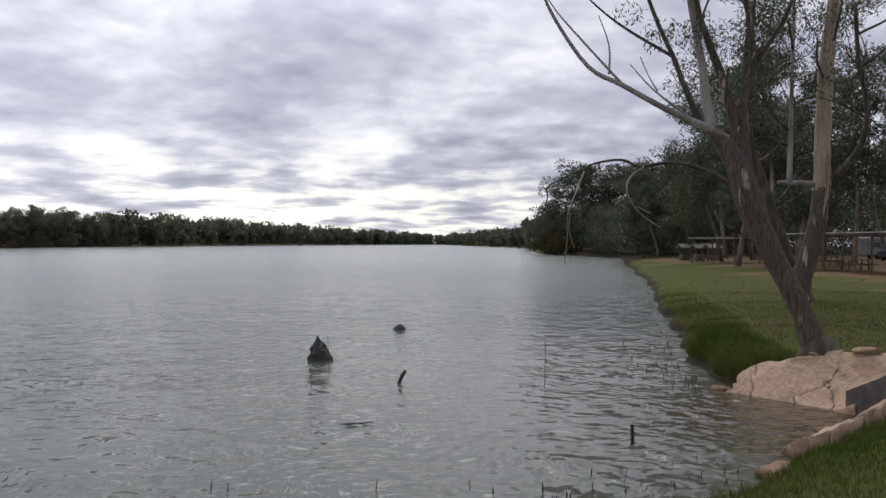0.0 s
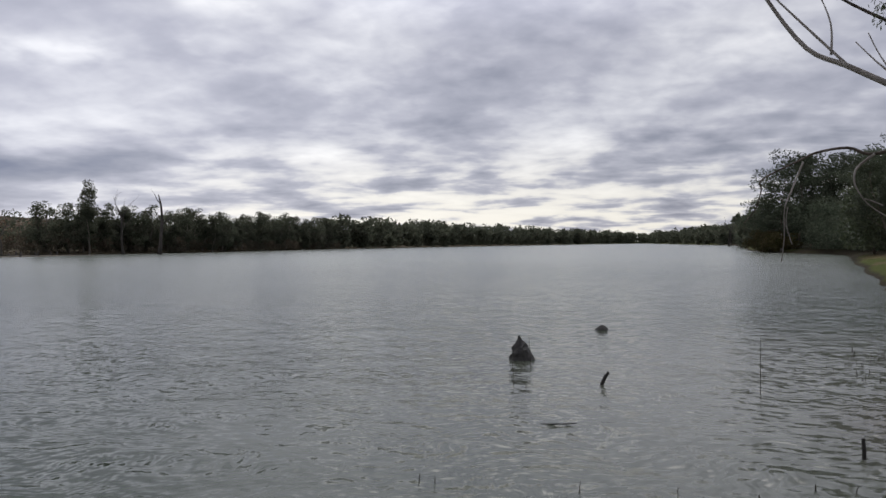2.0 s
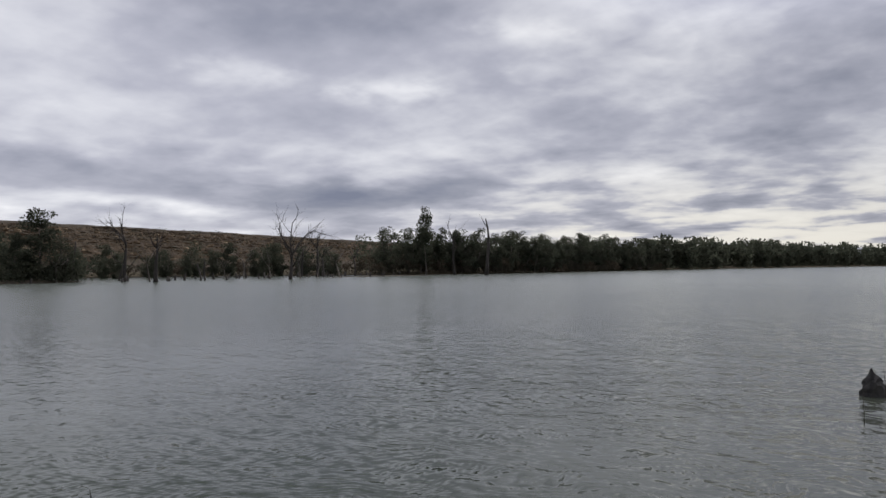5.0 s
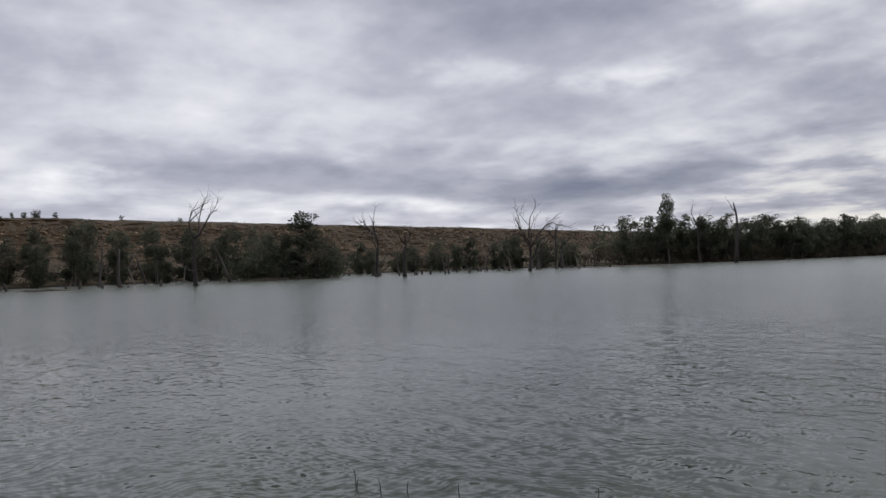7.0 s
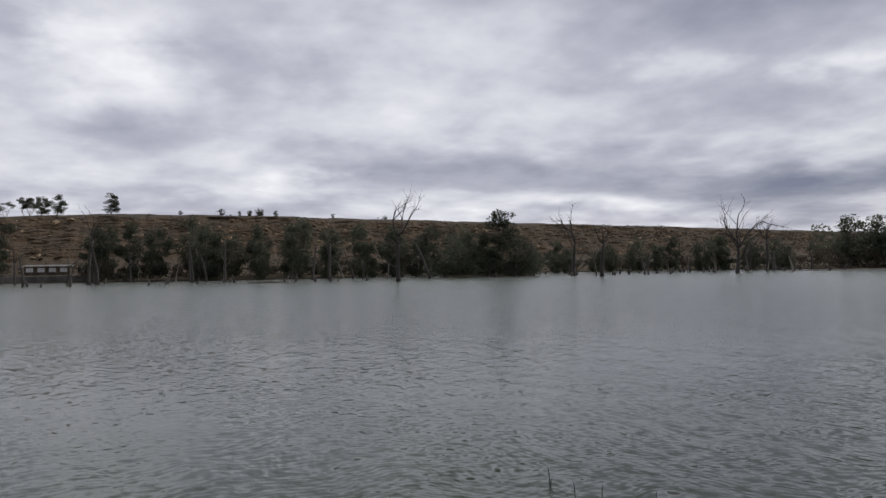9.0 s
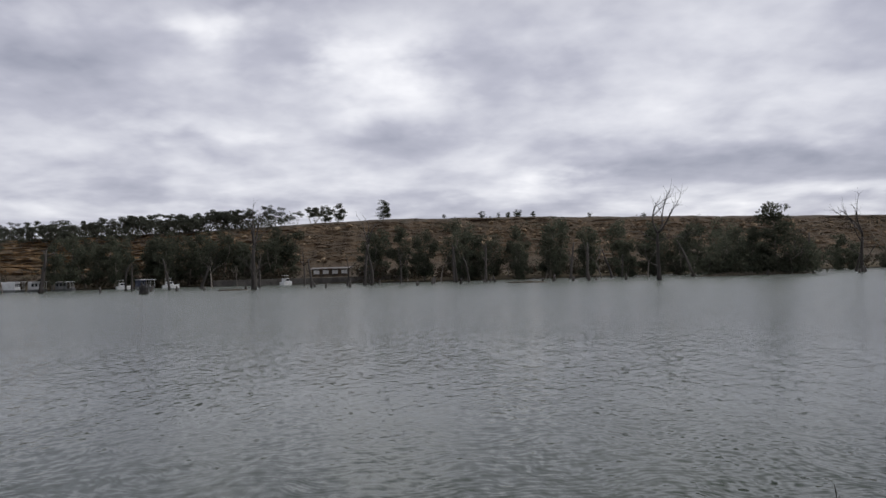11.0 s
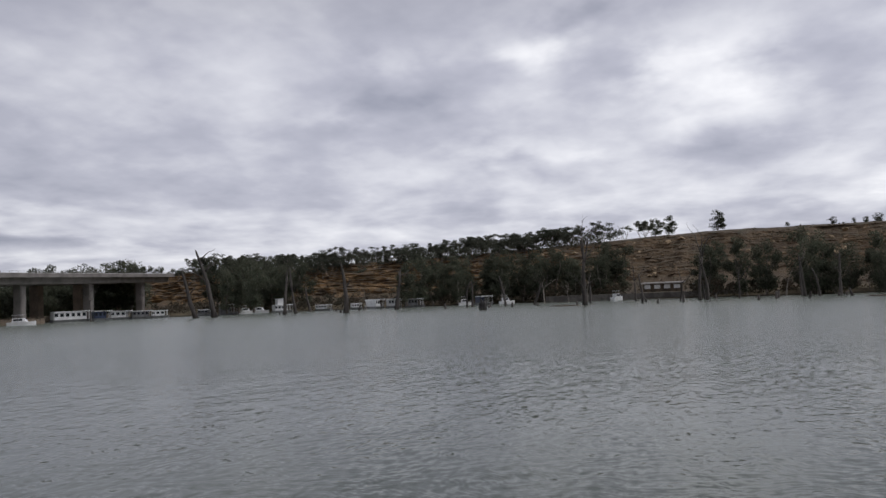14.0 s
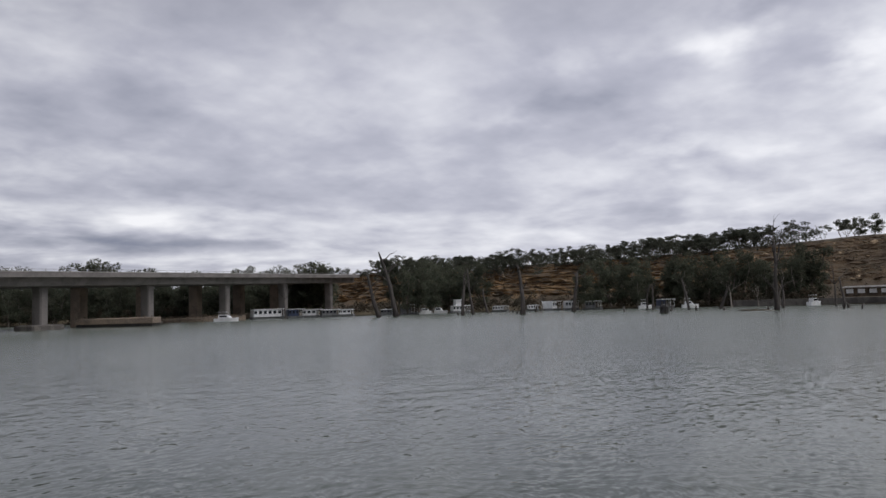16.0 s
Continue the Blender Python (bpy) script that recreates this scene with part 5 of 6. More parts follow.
def limb(tree, fr, line, r0, r1, material, away=(0.0, 0.0), name="limb", sides=9, label="", radii=None, seed=1):
    """A limb along a line of (across, z); depth runs evenly from away[0] to away[1]."""
    n = len(line) - 1
    q = np.random.default_rng(seed)
    kink = 0.045 if 0 < r0 < 0.06 else 0.0
    pts = spline([fr.at(a, z, away[0] + (away[1] - away[0]) * i / n) + Vector(q.normal(0, 1, 3)) * (kink if 0 < i < n else 0) for i, (a, z) in enumerate(line)])
    m = len(pts) - 1
    rr = [np.interp(i / m * n, range(n + 1), radii) if radii else r0 + (r1 - r0) * (i / m) ** 0.8 for i in range(m + 1)]
    rr = [max(v, 0.011) for v in rr]
    part(name, Geo().tube(pts, rr, sides, 0.05 if r0 == 0 else 0.0, q), material, tree, label, True)
    return pts


def near_gum():
    fr = Standing(6.92, 14.65, -25.3)
    t = thing("river_gum", pose(6.92, 14.65, 0), "leaning river gum with peeling bark and bare limbs over the water", "tree")
    q = np.random.default_rng(7)
    limb(t, fr, [(0.12, 0.3), (0.0, 0.75), (-0.29, 1.54), (-0.69, 2.38), (-1.04, 3.13), (-1.23, 3.66), (-1.46, 4.32), (-1.89, 4.95)], 0, 0, PEEL, name="trunk", sides=14,
         radii=[0.36, 0.25, 0.185, 0.195, 0.235, 0.26, 0.21, 0.13], seed=3)
    part("root_flare", Geo().loft([[(fr.at(0.05 + rad * math.cos(a), z, rad * math.sin(a))) for a in np.linspace(0, 2 * math.pi, 15)[:-1]] for z, rad in ((0.25, 0.55), (0.7, 0.36), (1.0, 0.25))]), BARK_DARK, t, "", True)
    l1 = limb(t, fr, [(-1.86, 4.9), (-1.99, 5.5), (-2.09, 6.29), (-2.31, 7.48), (-2.5, 9.0)], 0.115, 0.05, PALE_LIMB, (0, 0.5), seed=4)
    l2 = limb(t, fr, [(-1.6, 4.75), (-1.92, 4.97), (-2.67, 5.35), (-3.62, 5.94), (-4.35, 6.39), (-5.10, 7.50), (-5.45, 8.3)], 0.085, 0.026, PALE_LIMB, (0, -0.8), label="long bare grey limb", seed=5)
    limb(t, fr, [(-3.62, 5.95), (-4.46, 6.98), (-5.03, 7.63), (-5.4, 8.2)], 0.032, 0.010, PALE_LIMB, (-0.4, -0.6), "branch", 6)
    limb(t, fr, [(-3.91, 6.2), (-3.85, 6.78), (-4.14, 7.43)], 0.028, 0.008, PALE_LIMB, (-0.45, -0.3), "branch", 5)
    limb(t, fr, [(-2.29, 5.2), (-2.93, 5.78), (-3.49, 6.37)], 0.035, 0.008, PALE_LIMB, (-0.2, 0.2), "branch", 5)
    limb(t, fr, [(-2.93, 5.78), (-3.05, 6.1), (-3.28, 6.5)], 0.02, 0.006, PALE_LIMB, (0, 0.2), "branch", 5)
    l3 = limb(t, fr, [(-2.0, 5.0), (-2.14, 5.19), (-2.42, 5.85), (-2.61, 6.39), (-2.94, 7.14), (-3.2, 7.9), (-3.4, 8.8)], 0.072, 0.03, BARK_DARK, (0, 0.3), seed=6)
    limb(t, fr, [(-2.61, 6.42), (-3.50, 7.07), (-4.14, 7.60), (-4.6, 8.1)], 0.038, 0.012, BARK_DARK, (0.2, 0.0), "branch", 6)
    l4 = limb(t, fr, [(-1.3, 4.2), (-1.4, 4.75), (-1.69, 5.88), (-1.94, 6.60), (-2.20, 7.47), (-2.3, 9.0)], 0.13, 0.05, PEEL, (0.15, 1.0), seed=8)
    l5 = limb(t, fr, [(-1.2, 3.9), (-1.26, 4.58), (-1.30, 5.47), (-1.15, 6.17), (-1.22, 6.99), (-1.29, 7.6), (-1.2, 9.0)], 0.115, 0.04, PEEL, (0.2, 0.9), seed=9)
    l6 = limb(t, fr, [(-1.15, 6.13), (-0.75, 6.70), (-0.47, 7.29), (-0.2, 8.4)], 0.06, 0.03, BARK_DARK, (0.6, 0.8), "branch", 7)
    # the long low branch that hangs out over the river, with its drooping twigs
    limb(t, fr, [(-1.3, 3.75), (-1.7, 4.02), (-2.18, 4.23), (-2.70, 4.31), (-3.23, 4.30), (-3.66, 4.44), (-4.14, 4.37), (-4.47, 4.20), (-5.06, 3.92), (-5.18, 3.69), (-5.43, 3.35), (-5.54, 3.06)],
         0.052, 0.006, BARK_DARK, (0, -0.6), "low_branch", 7, "dark low branch drooping over the water")
    limb(t, fr, [(-4.41, 4.22), (-4.57, 3.63), (-4.73, 3.29), (-4.78, 2.72), (-4.82, 2.29)], 0.02, 0.006, PALE_LIMB, (-0.45, -0.5), "twig", 5)
    limb(t, fr, [(-4.70, 3.35), (-4.66, 3.0), (-4.62, 2.62)], 0.012, 0.005, PALE_LIMB, (-0.48, -0.5), "twig", 5)
    limb(t, fr, [(-3.18, 4.28), (-3.40, 4.02), (-3.49, 3.8), (-3.46, 3.57), (-3.22, 3.35), (-2.85, 3.04)], 0.028, 0.006, PALE_LIMB, (-0.25, -0.2), "twig", 5)
    limb(t, fr, [(-3.36, 3.46), (-3.2, 3.42), (-3.04, 3.33)], 0.012, 0.005, PALE_LIMB, (-0.22, -0.2), "twig", 5)
    # the crown above, thin and ragged
    wood, tips = Geo(), []
    for pts, n in ((l1, 3), (l3, 2), (l4, 4), (l5, 4), (l6, 3)):
        for i in range(n):
            k = len(pts) - 1 - int(i * 2.2)
            a = q.uniform(0, 2 * math.pi)
            grow(wood, pts[k], (0.8 * math.cos(a), 0.8 * math.sin(a), 0.7), 1.5, 0.035, 2, q, tips, 0.05, 0.8, (2, 4), 0.68, 0.25, 5)
    part("branchwork", wood, BARK_DARK, t, "", True)
    inside = [p for p in tips if fr.r.dot(p) > -3.5]
    low = []
    for pts, n in ((l1, 9), (l3, 7), (l4, 8), (l5, 8), (l6, 5)):
        for i in range(n):
            k = int(len(pts) * q.uniform(0.4, 0.98))
            low.append(pts[k] + Vector((q.normal(0, 0.4), q.normal(0, 0.4), q.normal(-0.1, 0.3))))
    part("crown", Geo().cards(leafy(inside + low, max(6, 30000 // len(inside + low)), 0.38, q), 0.12, 0.026, q, 0.9), LEAF_NEAR, t)


def second_gum():
    fr = Standing(11.86, 26.44, -24.15)
    t = thing("river_gum", pose(11.86, 26.44, 0), "twin-stemmed gum with one dark and one pale stem on grass", "tree")
    q = np.random.default_rng(17)
    limb(t, fr, [(0.1, 0.6), (0.0, 1.2), (0.21, 2.05), (0.54, 3.36), (0.69, 4.72)], 0, 0, PEEL, name="trunk", sides=12, radii=[0.55, 0.40, 0.31, 0.29, 0.27])
    limb(t, fr, [(0.66, 4.5), (0.69, 5.0), (0.68, 6.16), (0.77, 8.57), (0.97, 10.8), (1.1, 13.5)], 0, 0, BARK_PALE, name="stem", sides=12, label="smooth cream upper stem", radii=[0.275, 0.268, 0.25, 0.24, 0.18, 0.1])
    l1 = limb(t, fr, [(-0.15, 0.8), (-0.18, 1.6), (-0.72, 3.36), (-1.12, 4.70), (-1.58, 6.25), (-1.7, 8.6), (-1.5, 11)], 0.30, 0.12, BARK_DARK, (0.2, 0.8), "stem", 12, "dark rough-barked second stem")
    limb(t, fr, [(-0.66, 4.83), (-0.3, 4.79), (0.1, 4.77), (0.45, 4.71), (0.69, 4.70)], 0.055, 0.12, PALE_LIMB, (-0.3, 0), "limb", 9, "pale snapped limb")
    l2 = limb(t, fr, [(0.69, 4.72), (1.43, 5.38), (1.91, 6.28), (1.95, 7.4), (1.73, 8.48), (1.6, 10.5)], 0.12, 0.06, BARK_DARK, (0, -0.5), "limb", 8)
    l3 = limb(t, fr, [(-0.30, 4.8), (-0.29, 6.0), (-0.27, 7.33), (-0.22, 10.91)], 0.10, 0.06, PALE_LIMB, (-0.2, 0.3), "limb", 8, "thin upright pale limb")
    wood, tips = Geo(), []
    top = [fr.at(0.97, 10.8), fr.at(1.1, 13.5), fr.at(0.8, 9.2), fr.at(0.75, 8)]
    for pts, n in ((l1, 7), (l2, 6), (l3, 5), (top[::-1], 4)):
        for i in range(n):
            k = max(0, len(pts) - 1 - i * 2)
            a = q.uniform(0, 2 * math.pi)
            grow(wood, pts[k], (0.9 * math.cos(a), 0.9 * math.sin(a), 0.55), 2.0, 0.05, 2, q, tips, 0.04, 0.8, (2, 4), 0.68, 0.25, 5)
    part("branchwork", wood, BARK_DARK, t, "", True)
    part("crown", Geo().cards(leafy(tips, max(3, 16000 // len(tips)), 0.5, q), 0.16, 0.04, q, 0.8), LEAF_NEAR, t)


near_gum()
second_gum()

TALL = [gum_meshes(300 + i, 23.0, 10000, 0.26, girth=0.011, bare=b, wide=w, bark=GROVE_BARK, leaf=LEAF_GROVE, clump=0.72, far=True) for i, (w, b) in enumerate([(1.1, 0.3), (0.9, 0.35), (1.25, 0.25), (1.0, 0.15)])]
BEND = [gum_meshes(340 + i, 23.0, 7600, 0.44, bare=0.08, wide=1.2, bark=GROVE_BARK, leaf=LEAF_BEND_HAZED, clump=0.95, girth=0.010, far=True, fill=30) for i in range(4)]
r = np.random.default_rng(23)
n = 0
# the grove behind the picnic ground
for az, d, h in [(-14.2, 128, 15.5), (-15.2, 112, 14), (-16.0, 140, 17), (-17.0, 96, 17), (-17.8, 118, 18), (-19.4, 86, 19), (-19.6, 104, 24), (-20.4, 70, 20), (-21.4, 92, 24), (-22.3, 62, 21), (-23.3, 84, 24),
                 (-24.2, 72, 20), (-25.6, 95, 23), (-27.4, 78, 21), (-29.2, 92, 22), (-31, 74, 19), (-33, 88, 22), (-36, 70, 22), (-39, 76, 23)]:
    x, y = d * math.sin(radians(-az)), d * math.cos(radians(az))
    plant(TALL, n, x, y, float(ground_z(x, y)) - 0.1, h, 23.0, r.uniform(0, 360), "tall pale-trunked gum in the grove behind the picnic ground", "tree", "gums of the grove", squash=1.05)
    n += 1
# the dark wood where the near bank bends into the river
for x, y, h in [(30, 222, 13), (33, 214, 19), (31, 203, 23), (36, 206, 23), (33, 194, 23), (39, 192, 22), (37, 183, 22), (42, 178, 21), (44, 186, 22), (41, 170, 20), (46, 168, 21), (40, 160, 19.5), (45, 156, 21), (50, 160, 21),
                (44, 146, 20), (49, 143, 21), (41, 136, 17), (47, 132, 18), (53, 150, 22), (55, 140, 21), (36, 232, 12), (38, 245, 12), (40, 262, 12), (42, 280, 12)]:
    plant(BEND, n + 2, x, y, float(ground_z(x, y)) - 0.1, h, 23.0, r.uniform(0, 360), "tall dark gum in the wood at the river bend", "tree", "gums at the river bend", squash=1.25)
    n += 1
far_wood("grove_depth", [(d * math.sin(radians(a)), d * math.cos(radians(a)), 1.5, r.uniform(0.8, 1.2)) for a, d in zip(r.uniform(18.5, 42, 260), r.uniform(105, 190, 260))] + [(d * math.sin(radians(a)), d * math.cos(radians(a)), 1.5, r.uniform(0.45, 0.62)) for a, d in zip(r.uniform(13, 19, 80), r.uniform(115, 170, 80))], 16.0, "dark depth of the wood behind the grove", LEAF_GROVE, 300, 0.46)
far_wood("bend_depth", [(x, y, 1.0, r.uniform(0.7, 1.2)) for x, y in zip(r.uniform(34, 64, 150), r.uniform(138, 214, 150)) if x - 26 > abs(y - 185) * 0.12], 9.0, "dark depth of the wood at the river bend", LEAF_BEND_HAZED, 330, 0.42)
for x, y, h in [(27.5, 196, 6.8), (29.0, 190, 5.6), (27.0, 203, 6.2)]:
    q = np.random.default_rng(int(y))
    t = thing("willow_bush", pose(x, y, 0.1), "rounded olive-brown willow bush at the water's edge", "bush", "willows at the bend")
    part("stems", Geo().tube([(0, 0, 0), (0.3, 0.2, h * 0.4), (0.2, 0.5, h * 0.75)], [0.3, 0.2, 0.08], 7), BARK_FAR, t, "", True)
    c = leafy([(q.normal(0, h * 0.28), q.normal(0, h * 0.28), h * q.uniform(0.12, 0.72)) for _ in range(34)], 95, h * 0.2, q)
    part("crown", Geo().cards(c, 0.45, 0.2, q, 0.6), LEAF_OLIVE, t)
for x, y, h, s in [(40, 420, 17, 61), (46, 470, 15, 62), (36, 330, 12, 63)]:
    dead_tree(x, y, h, s, forks=4, level=2, bare=0.4, label="bare dead tree standing above the distant wood")

# ---------------------------------------------------------------- picnic ground
def shelter(x, y, turn, length, depth, height, posts, label):
    """An open shelter: a thin flat iron roof on timber posts."""
    z = float(ground_z(x, y))
    t = thing("picnic_shelter", pose(x, y, z, 0, 0, turn), label, "shelter", "picnic shelters")
    part("roof", Geo().box((length + 0.5, depth + 0.5, 0.07), pose(0, 0, height + 0.104)), IRON, t)
    for s in (-depth / 2, depth / 2):
        part("beam", Geo().box((length + 0.3, 0.09, 0.14), pose(0, s, height - 0.04)), TIMBER, t)
        for i in range(posts):
            part("post", Geo().tube([(length * (i / (posts - 1) - 0.5), s, -0.2), (length * (i / (posts - 1) - 0.5), s, height - 0.042)], [0.075, 0.065], 7), TIMBER, t)
    return t


def picnic_table(x, y, turn):
    t = thing("picnic_table", pose(x, y, float(ground_z(x, y)), 0, 0, turn), "weathered timber picnic table with fixed benches", "table", "picnic tables")
    for i in range(4):
        part("plank", Geo().box((1.9, 0.17, 0.045), pose(0, -0.28 + 0.187 * i, 0.72)), TIMBER, t)
    for s in (-0.75, 0.75):
        part("bench", Geo().box((1.9, 0.26, 0.05), pose(0, s, 0.42)), TIMBER, t)
        part("leg", Geo().box((0.1, 1.6, 0.08), pose(s * 0.9, 0, 0.34)), TIMBER, t)
        for e in (-0.45, 0.45):
            part("leg", Geo().tube([(s * 0.9, e, -0.02), (s * 0.9, e * 0.7, 0.72)], [0.06, 0.06], 6), TIMBER, t)
    return t


def hut(x, y, turn, label):
    t = thing("barbecue_hut", pose(x, y, float(ground_z(x, y)), 0, 0, turn) @ Matrix.Diagonal((0.6, 0.6, 0.8, 1)), label, "hut", "huts of the picnic ground")
    g = Geo()
    g.loft([[(-1.4, -1.3, 1.75), (1.4, -1.3, 1.75), (1.4, -1.25, 1.82), (-1.4, -1.25, 1.82)], [(-1.4, 0, 2.3), (1.4, 0, 2.3), (1.4, 0, 2.37), (-1.4, 0, 2.37)], [(-1.4, 1.3, 1.75), (1.4, 1.3, 1.75), (1.4, 1.25, 1.82), (-1.4, 1.25, 1.82)]])
    part("roof", g, IRON, t)
    for a in (-1.2, 1.2):
        for b in (-1.1, 1.1):
            part("post", Geo().tube([(a, b, -0.1), (a, b, 1.84)], [0.07, 0.07], 7), TIMBER, t)
    part("bench", Geo().box((2.0, 0.8, 0.8)), CONCRETE_DARK, t)
    return t


shelter(27.4, 77.0, -70, 6.2, 3.0, 2.25, 3, "open shelter with a flat iron roof on thin posts")
shelter(25.3, 49.5, -84, 12.5, 3.2, 2.2, 5, "long open shelter with a thin flat iron roof")
for x, y in ((27.9, 91.5), (28.9, 89.5), (29.9, 88.0)):
    hut(x, y, 15, "small open hut with a grey pitched iron roof")
for x, y, a in ((27.2, 84, 20), (28.6, 70, 50), (28.5, 58, -30), (26.8, 51.5, 5), (31, 64, 15)):
    picnic_table(x, y, a)


def caravan(x, y, turn):
    z = float(ground_z(x, y))
    t = thing("caravan", pose(x, y, z, 0, 0, turn), "grey box-shaped caravan parked under the trees", "caravan")
    part("body", Geo().box((4.8, 2.2, 1.9), pose(0, 0, 0.5)), GREY_PAINT, t)
    for i in (-1.4, 0.2, 1.5):
        part("window", Geo().box((0.9, 0.05, 0.55), pose(i, -1.115, 1.3)), DARK_GLASS, t)
    for i in (-0.5, 0.4):
        for s in (-1.0, 1.0):
            part("wheel", Geo().tube([(i, s - 0.1, 0.32), (i, s + 0.1, 0.32)], [0.32, 0.32], 14), WET_WOOD, t)
    part("drawbar", Geo().box((1.2, 0.1, 0.1), pose(2.9, 0, 0.45)), IRON, t)


caravan(47.5, 86, 10)


def car(x, y, turn):
    z = float(ground_z(x, y))
    t = thing("parked_car", pose(x, y, z, 0, 0, turn), "dark station wagon parked in the shade of the grove", "car")
    dark = surface("dark_car_paint", (0.02, 0.022, 0.025), (0.03, 0.03, 0.032), 0.3, 1.0, 8.0, 0, grain=0.05)
    body = [(-2.2, 0.35), (-2.2, 0.95), (-1.9, 1.05), (-1.6, 1.5), (0.5, 1.52), (1.1, 1.02), (2.15, 0.88), (2.25, 0.35)]
    part("body", Geo().loft([[(a, s, b) for a, b in body] for s in (-0.86, 0.86)]), dark, t)
    for s in (-0.872, 0.872):
        part("window", Geo().loft([[(a, s + e, b) for a, b in ((-1.55, 1.05), (-1.42, 1.4), (0.4, 1.42), (0.85, 1.05))] for e in (-0.008, 0.008)]), DARK_GLASS, t)
    for a in (-1.4, 1.4):
        for s in (-0.8, 0.8):
            part("wheel", Geo().tube([(a, s - 0.1, 0.33), (a, s + 0.1, 0.33)], [0.33, 0.33], 16), WET_WOOD, t)


car(45, 78, 25)


# ---------------------------------------------------------------- rocks and the drain's outfall
def ledge(name, bottom, top, stones, thick, seed, label, lean=0.0, material=LIMESTONE):
    """A weathered limestone ledge between a lower and an upper line, broken by ragged cracks into separate stones."""
    q = np.random.default_rng(seed)
    t = thing(name, Matrix.Identity(4), label, "rock")
    cuts = np.concatenate([[0], np.sort((np.arange(1, stones) + q.uniform(-0.22, 0.22, stones - 1)) / stones), [1]])
    jag = [np.cumsum(q.normal(0, 0.018, 24)) for _ in cuts]
    nv = 24
    lo, hi = np.array(bottom, float), np.array(top, float)

    def line(p, u):
        s = np.linspace(0, 1, len(p))
        return np.array([np.interp(u, s, p[:, k]) for k in range(3)])

    for i in range(stones):
        nu = max(8, int((cuts[i + 1] - cuts[i]) * 110))
        g = Geo()
        sink = q.uniform(-0.05, 0.03)
        for deep in (0, 1):
            for b in range(nv):
                v = b / (nv - 1)
                u0, u1 = cuts[i] + jag[i][b] + 0.006, cuts[i + 1] + jag[i + 1][b] - 0.006
                for a in range(nu):
                    f = a / (nu - 1)
                    u = u0 + (u1 - u0) * f
                    p = line(lo, u) * (1 - v) + line(hi, u) * v
                    edge = min(1, min(f, 1 - f) * nu / 1.2, min(v, 1 - v) * nv / 1.2)
                    bulge = 0.03 * math.sin(math.pi * v) - 0.012 * (1 - edge)
                    bulge += 0.09 * noise.noise(Vector((p[0] * 1.7, p[1] * 1.7, p[2] * 1.7 + seed))) + 0.045 * noise.noise(Vector((p[0] * 5, p[1] * 5, p[2] * 5))) + 0.02 * noise.noise(Vector((p[0] * 14, p[1] * 14, p[2] * 14)))
                    g.v.append((p[0], p[1], p[2] + (bulge + sink if not deep else -thick)))
        w, h = nu, nu * nv
        for b in range(nv - 1):
            for a in range(nu - 1):
                k = b * w + a
                g.f.append((k, k + 1, k + w + 1, k + w))
                g.f.append((h + k, h + k + w, h + k + w + 1, h + k + 1))
        rim = [a for a in range(w)] + [b * w + w - 1 for b in range(1, nv)] + [(nv - 1) * w + a for a in range(w - 2, -1, -1)] + [b * w for b in range(nv - 2, 0, -1)]
        for a, b in zip(rim, rim[1:] + rim[:1]):
            g.f.append((a, h + a, h + b, b))
        part("stone", g, material, t, "", True)
    return t


ledge("limestone_slab", [(5.10, 14.55, -0.08), (5.6, 14.0, -0.1), (6.3, 12.95, -0.1), (6.6, 12.6, 0.22)], [(5.75, 14.9, 0.42), (6.35, 14.45, 0.68), (7.35, 14.25, 0.78), (8.6, 14.1, 0.94)], 4, 0.4, 5,
      "cracked buff limestone slab sloping into the water below a tree")
ledge("limestone_ledge", [(4.25, 10.35, -0.12), (4.75, 10.65, 0.02), (5.65, 11.35, 0.10), (6.95, 12.4, 0.22)], [(4.5, 9.85, 0.30), (5.05, 10.15, 0.40), (5.95, 10.85, 0.47), (7.3, 11.85, 0.62)], 3, 0.35, 9,
      "crumbling buff limestone ledge along the grassy edge", material=LIMESTONE)


def boulder(x, y, z, size, seed, label, material=LEDGE):
    q = np.random.default_rng(seed)
    bm = bmesh.new()
    bmesh.ops.create_icosphere(bm, subdivisions=3, radius=1)
    for v in bm.verts:
        k = 1 + 0.35 * noise.noise(v.co * 1.1 + Vector((seed, 0, 0))) + 0.12 * noise.noise(v.co * 3.5 + Vector((0, seed, 0)))
        v.co = Vector((v.co.x * size[0] * k, v.co.y * size[1] * k, v.co.z * size[2] * k))
    me = bpy.data.meshes.new("boulder")
    bm.to_mesh(me)
    bm.free()
    me.materials.append(material)
    me.polygons.foreach_set("use_smooth", [True] * len(me.polygons))
    ob = new("boulder", me)
    ob.matrix_basis = pose(x, y, z, 0, 0, q.uniform(0, 360))
    return tagged(ob, label, "rock", "rocks at the water's edge")


for i, (x, y, z, s) in enumerate([(4.0, 9.3, 0.02, (0.36, 0.2, 0.13)), (5.2, 14.75, 0.0, (0.2, 0.12, 0.08)),
                                  (6.75, 14.42, 0.74, (0.12, 0.08, 0.03)), (7.6, 14.22, 0.84, (0.26, 0.14, 0.045))]):
    boulder(x, y, z, s, i + 3, "rounded buff limestone lump half sunk at the water's edge" if z < 0.5 else "loose flat limestone piece on top of the slab")
t = thing("drain_headwall", Matrix.Identity(4), "stained concrete wing wall of a drain outfall", "wall")
a, b, back = Vector((6.52, 12.78, 0)), Vector((7.05, 11.95, 0)), Vector((0.26, 0.17, 0))
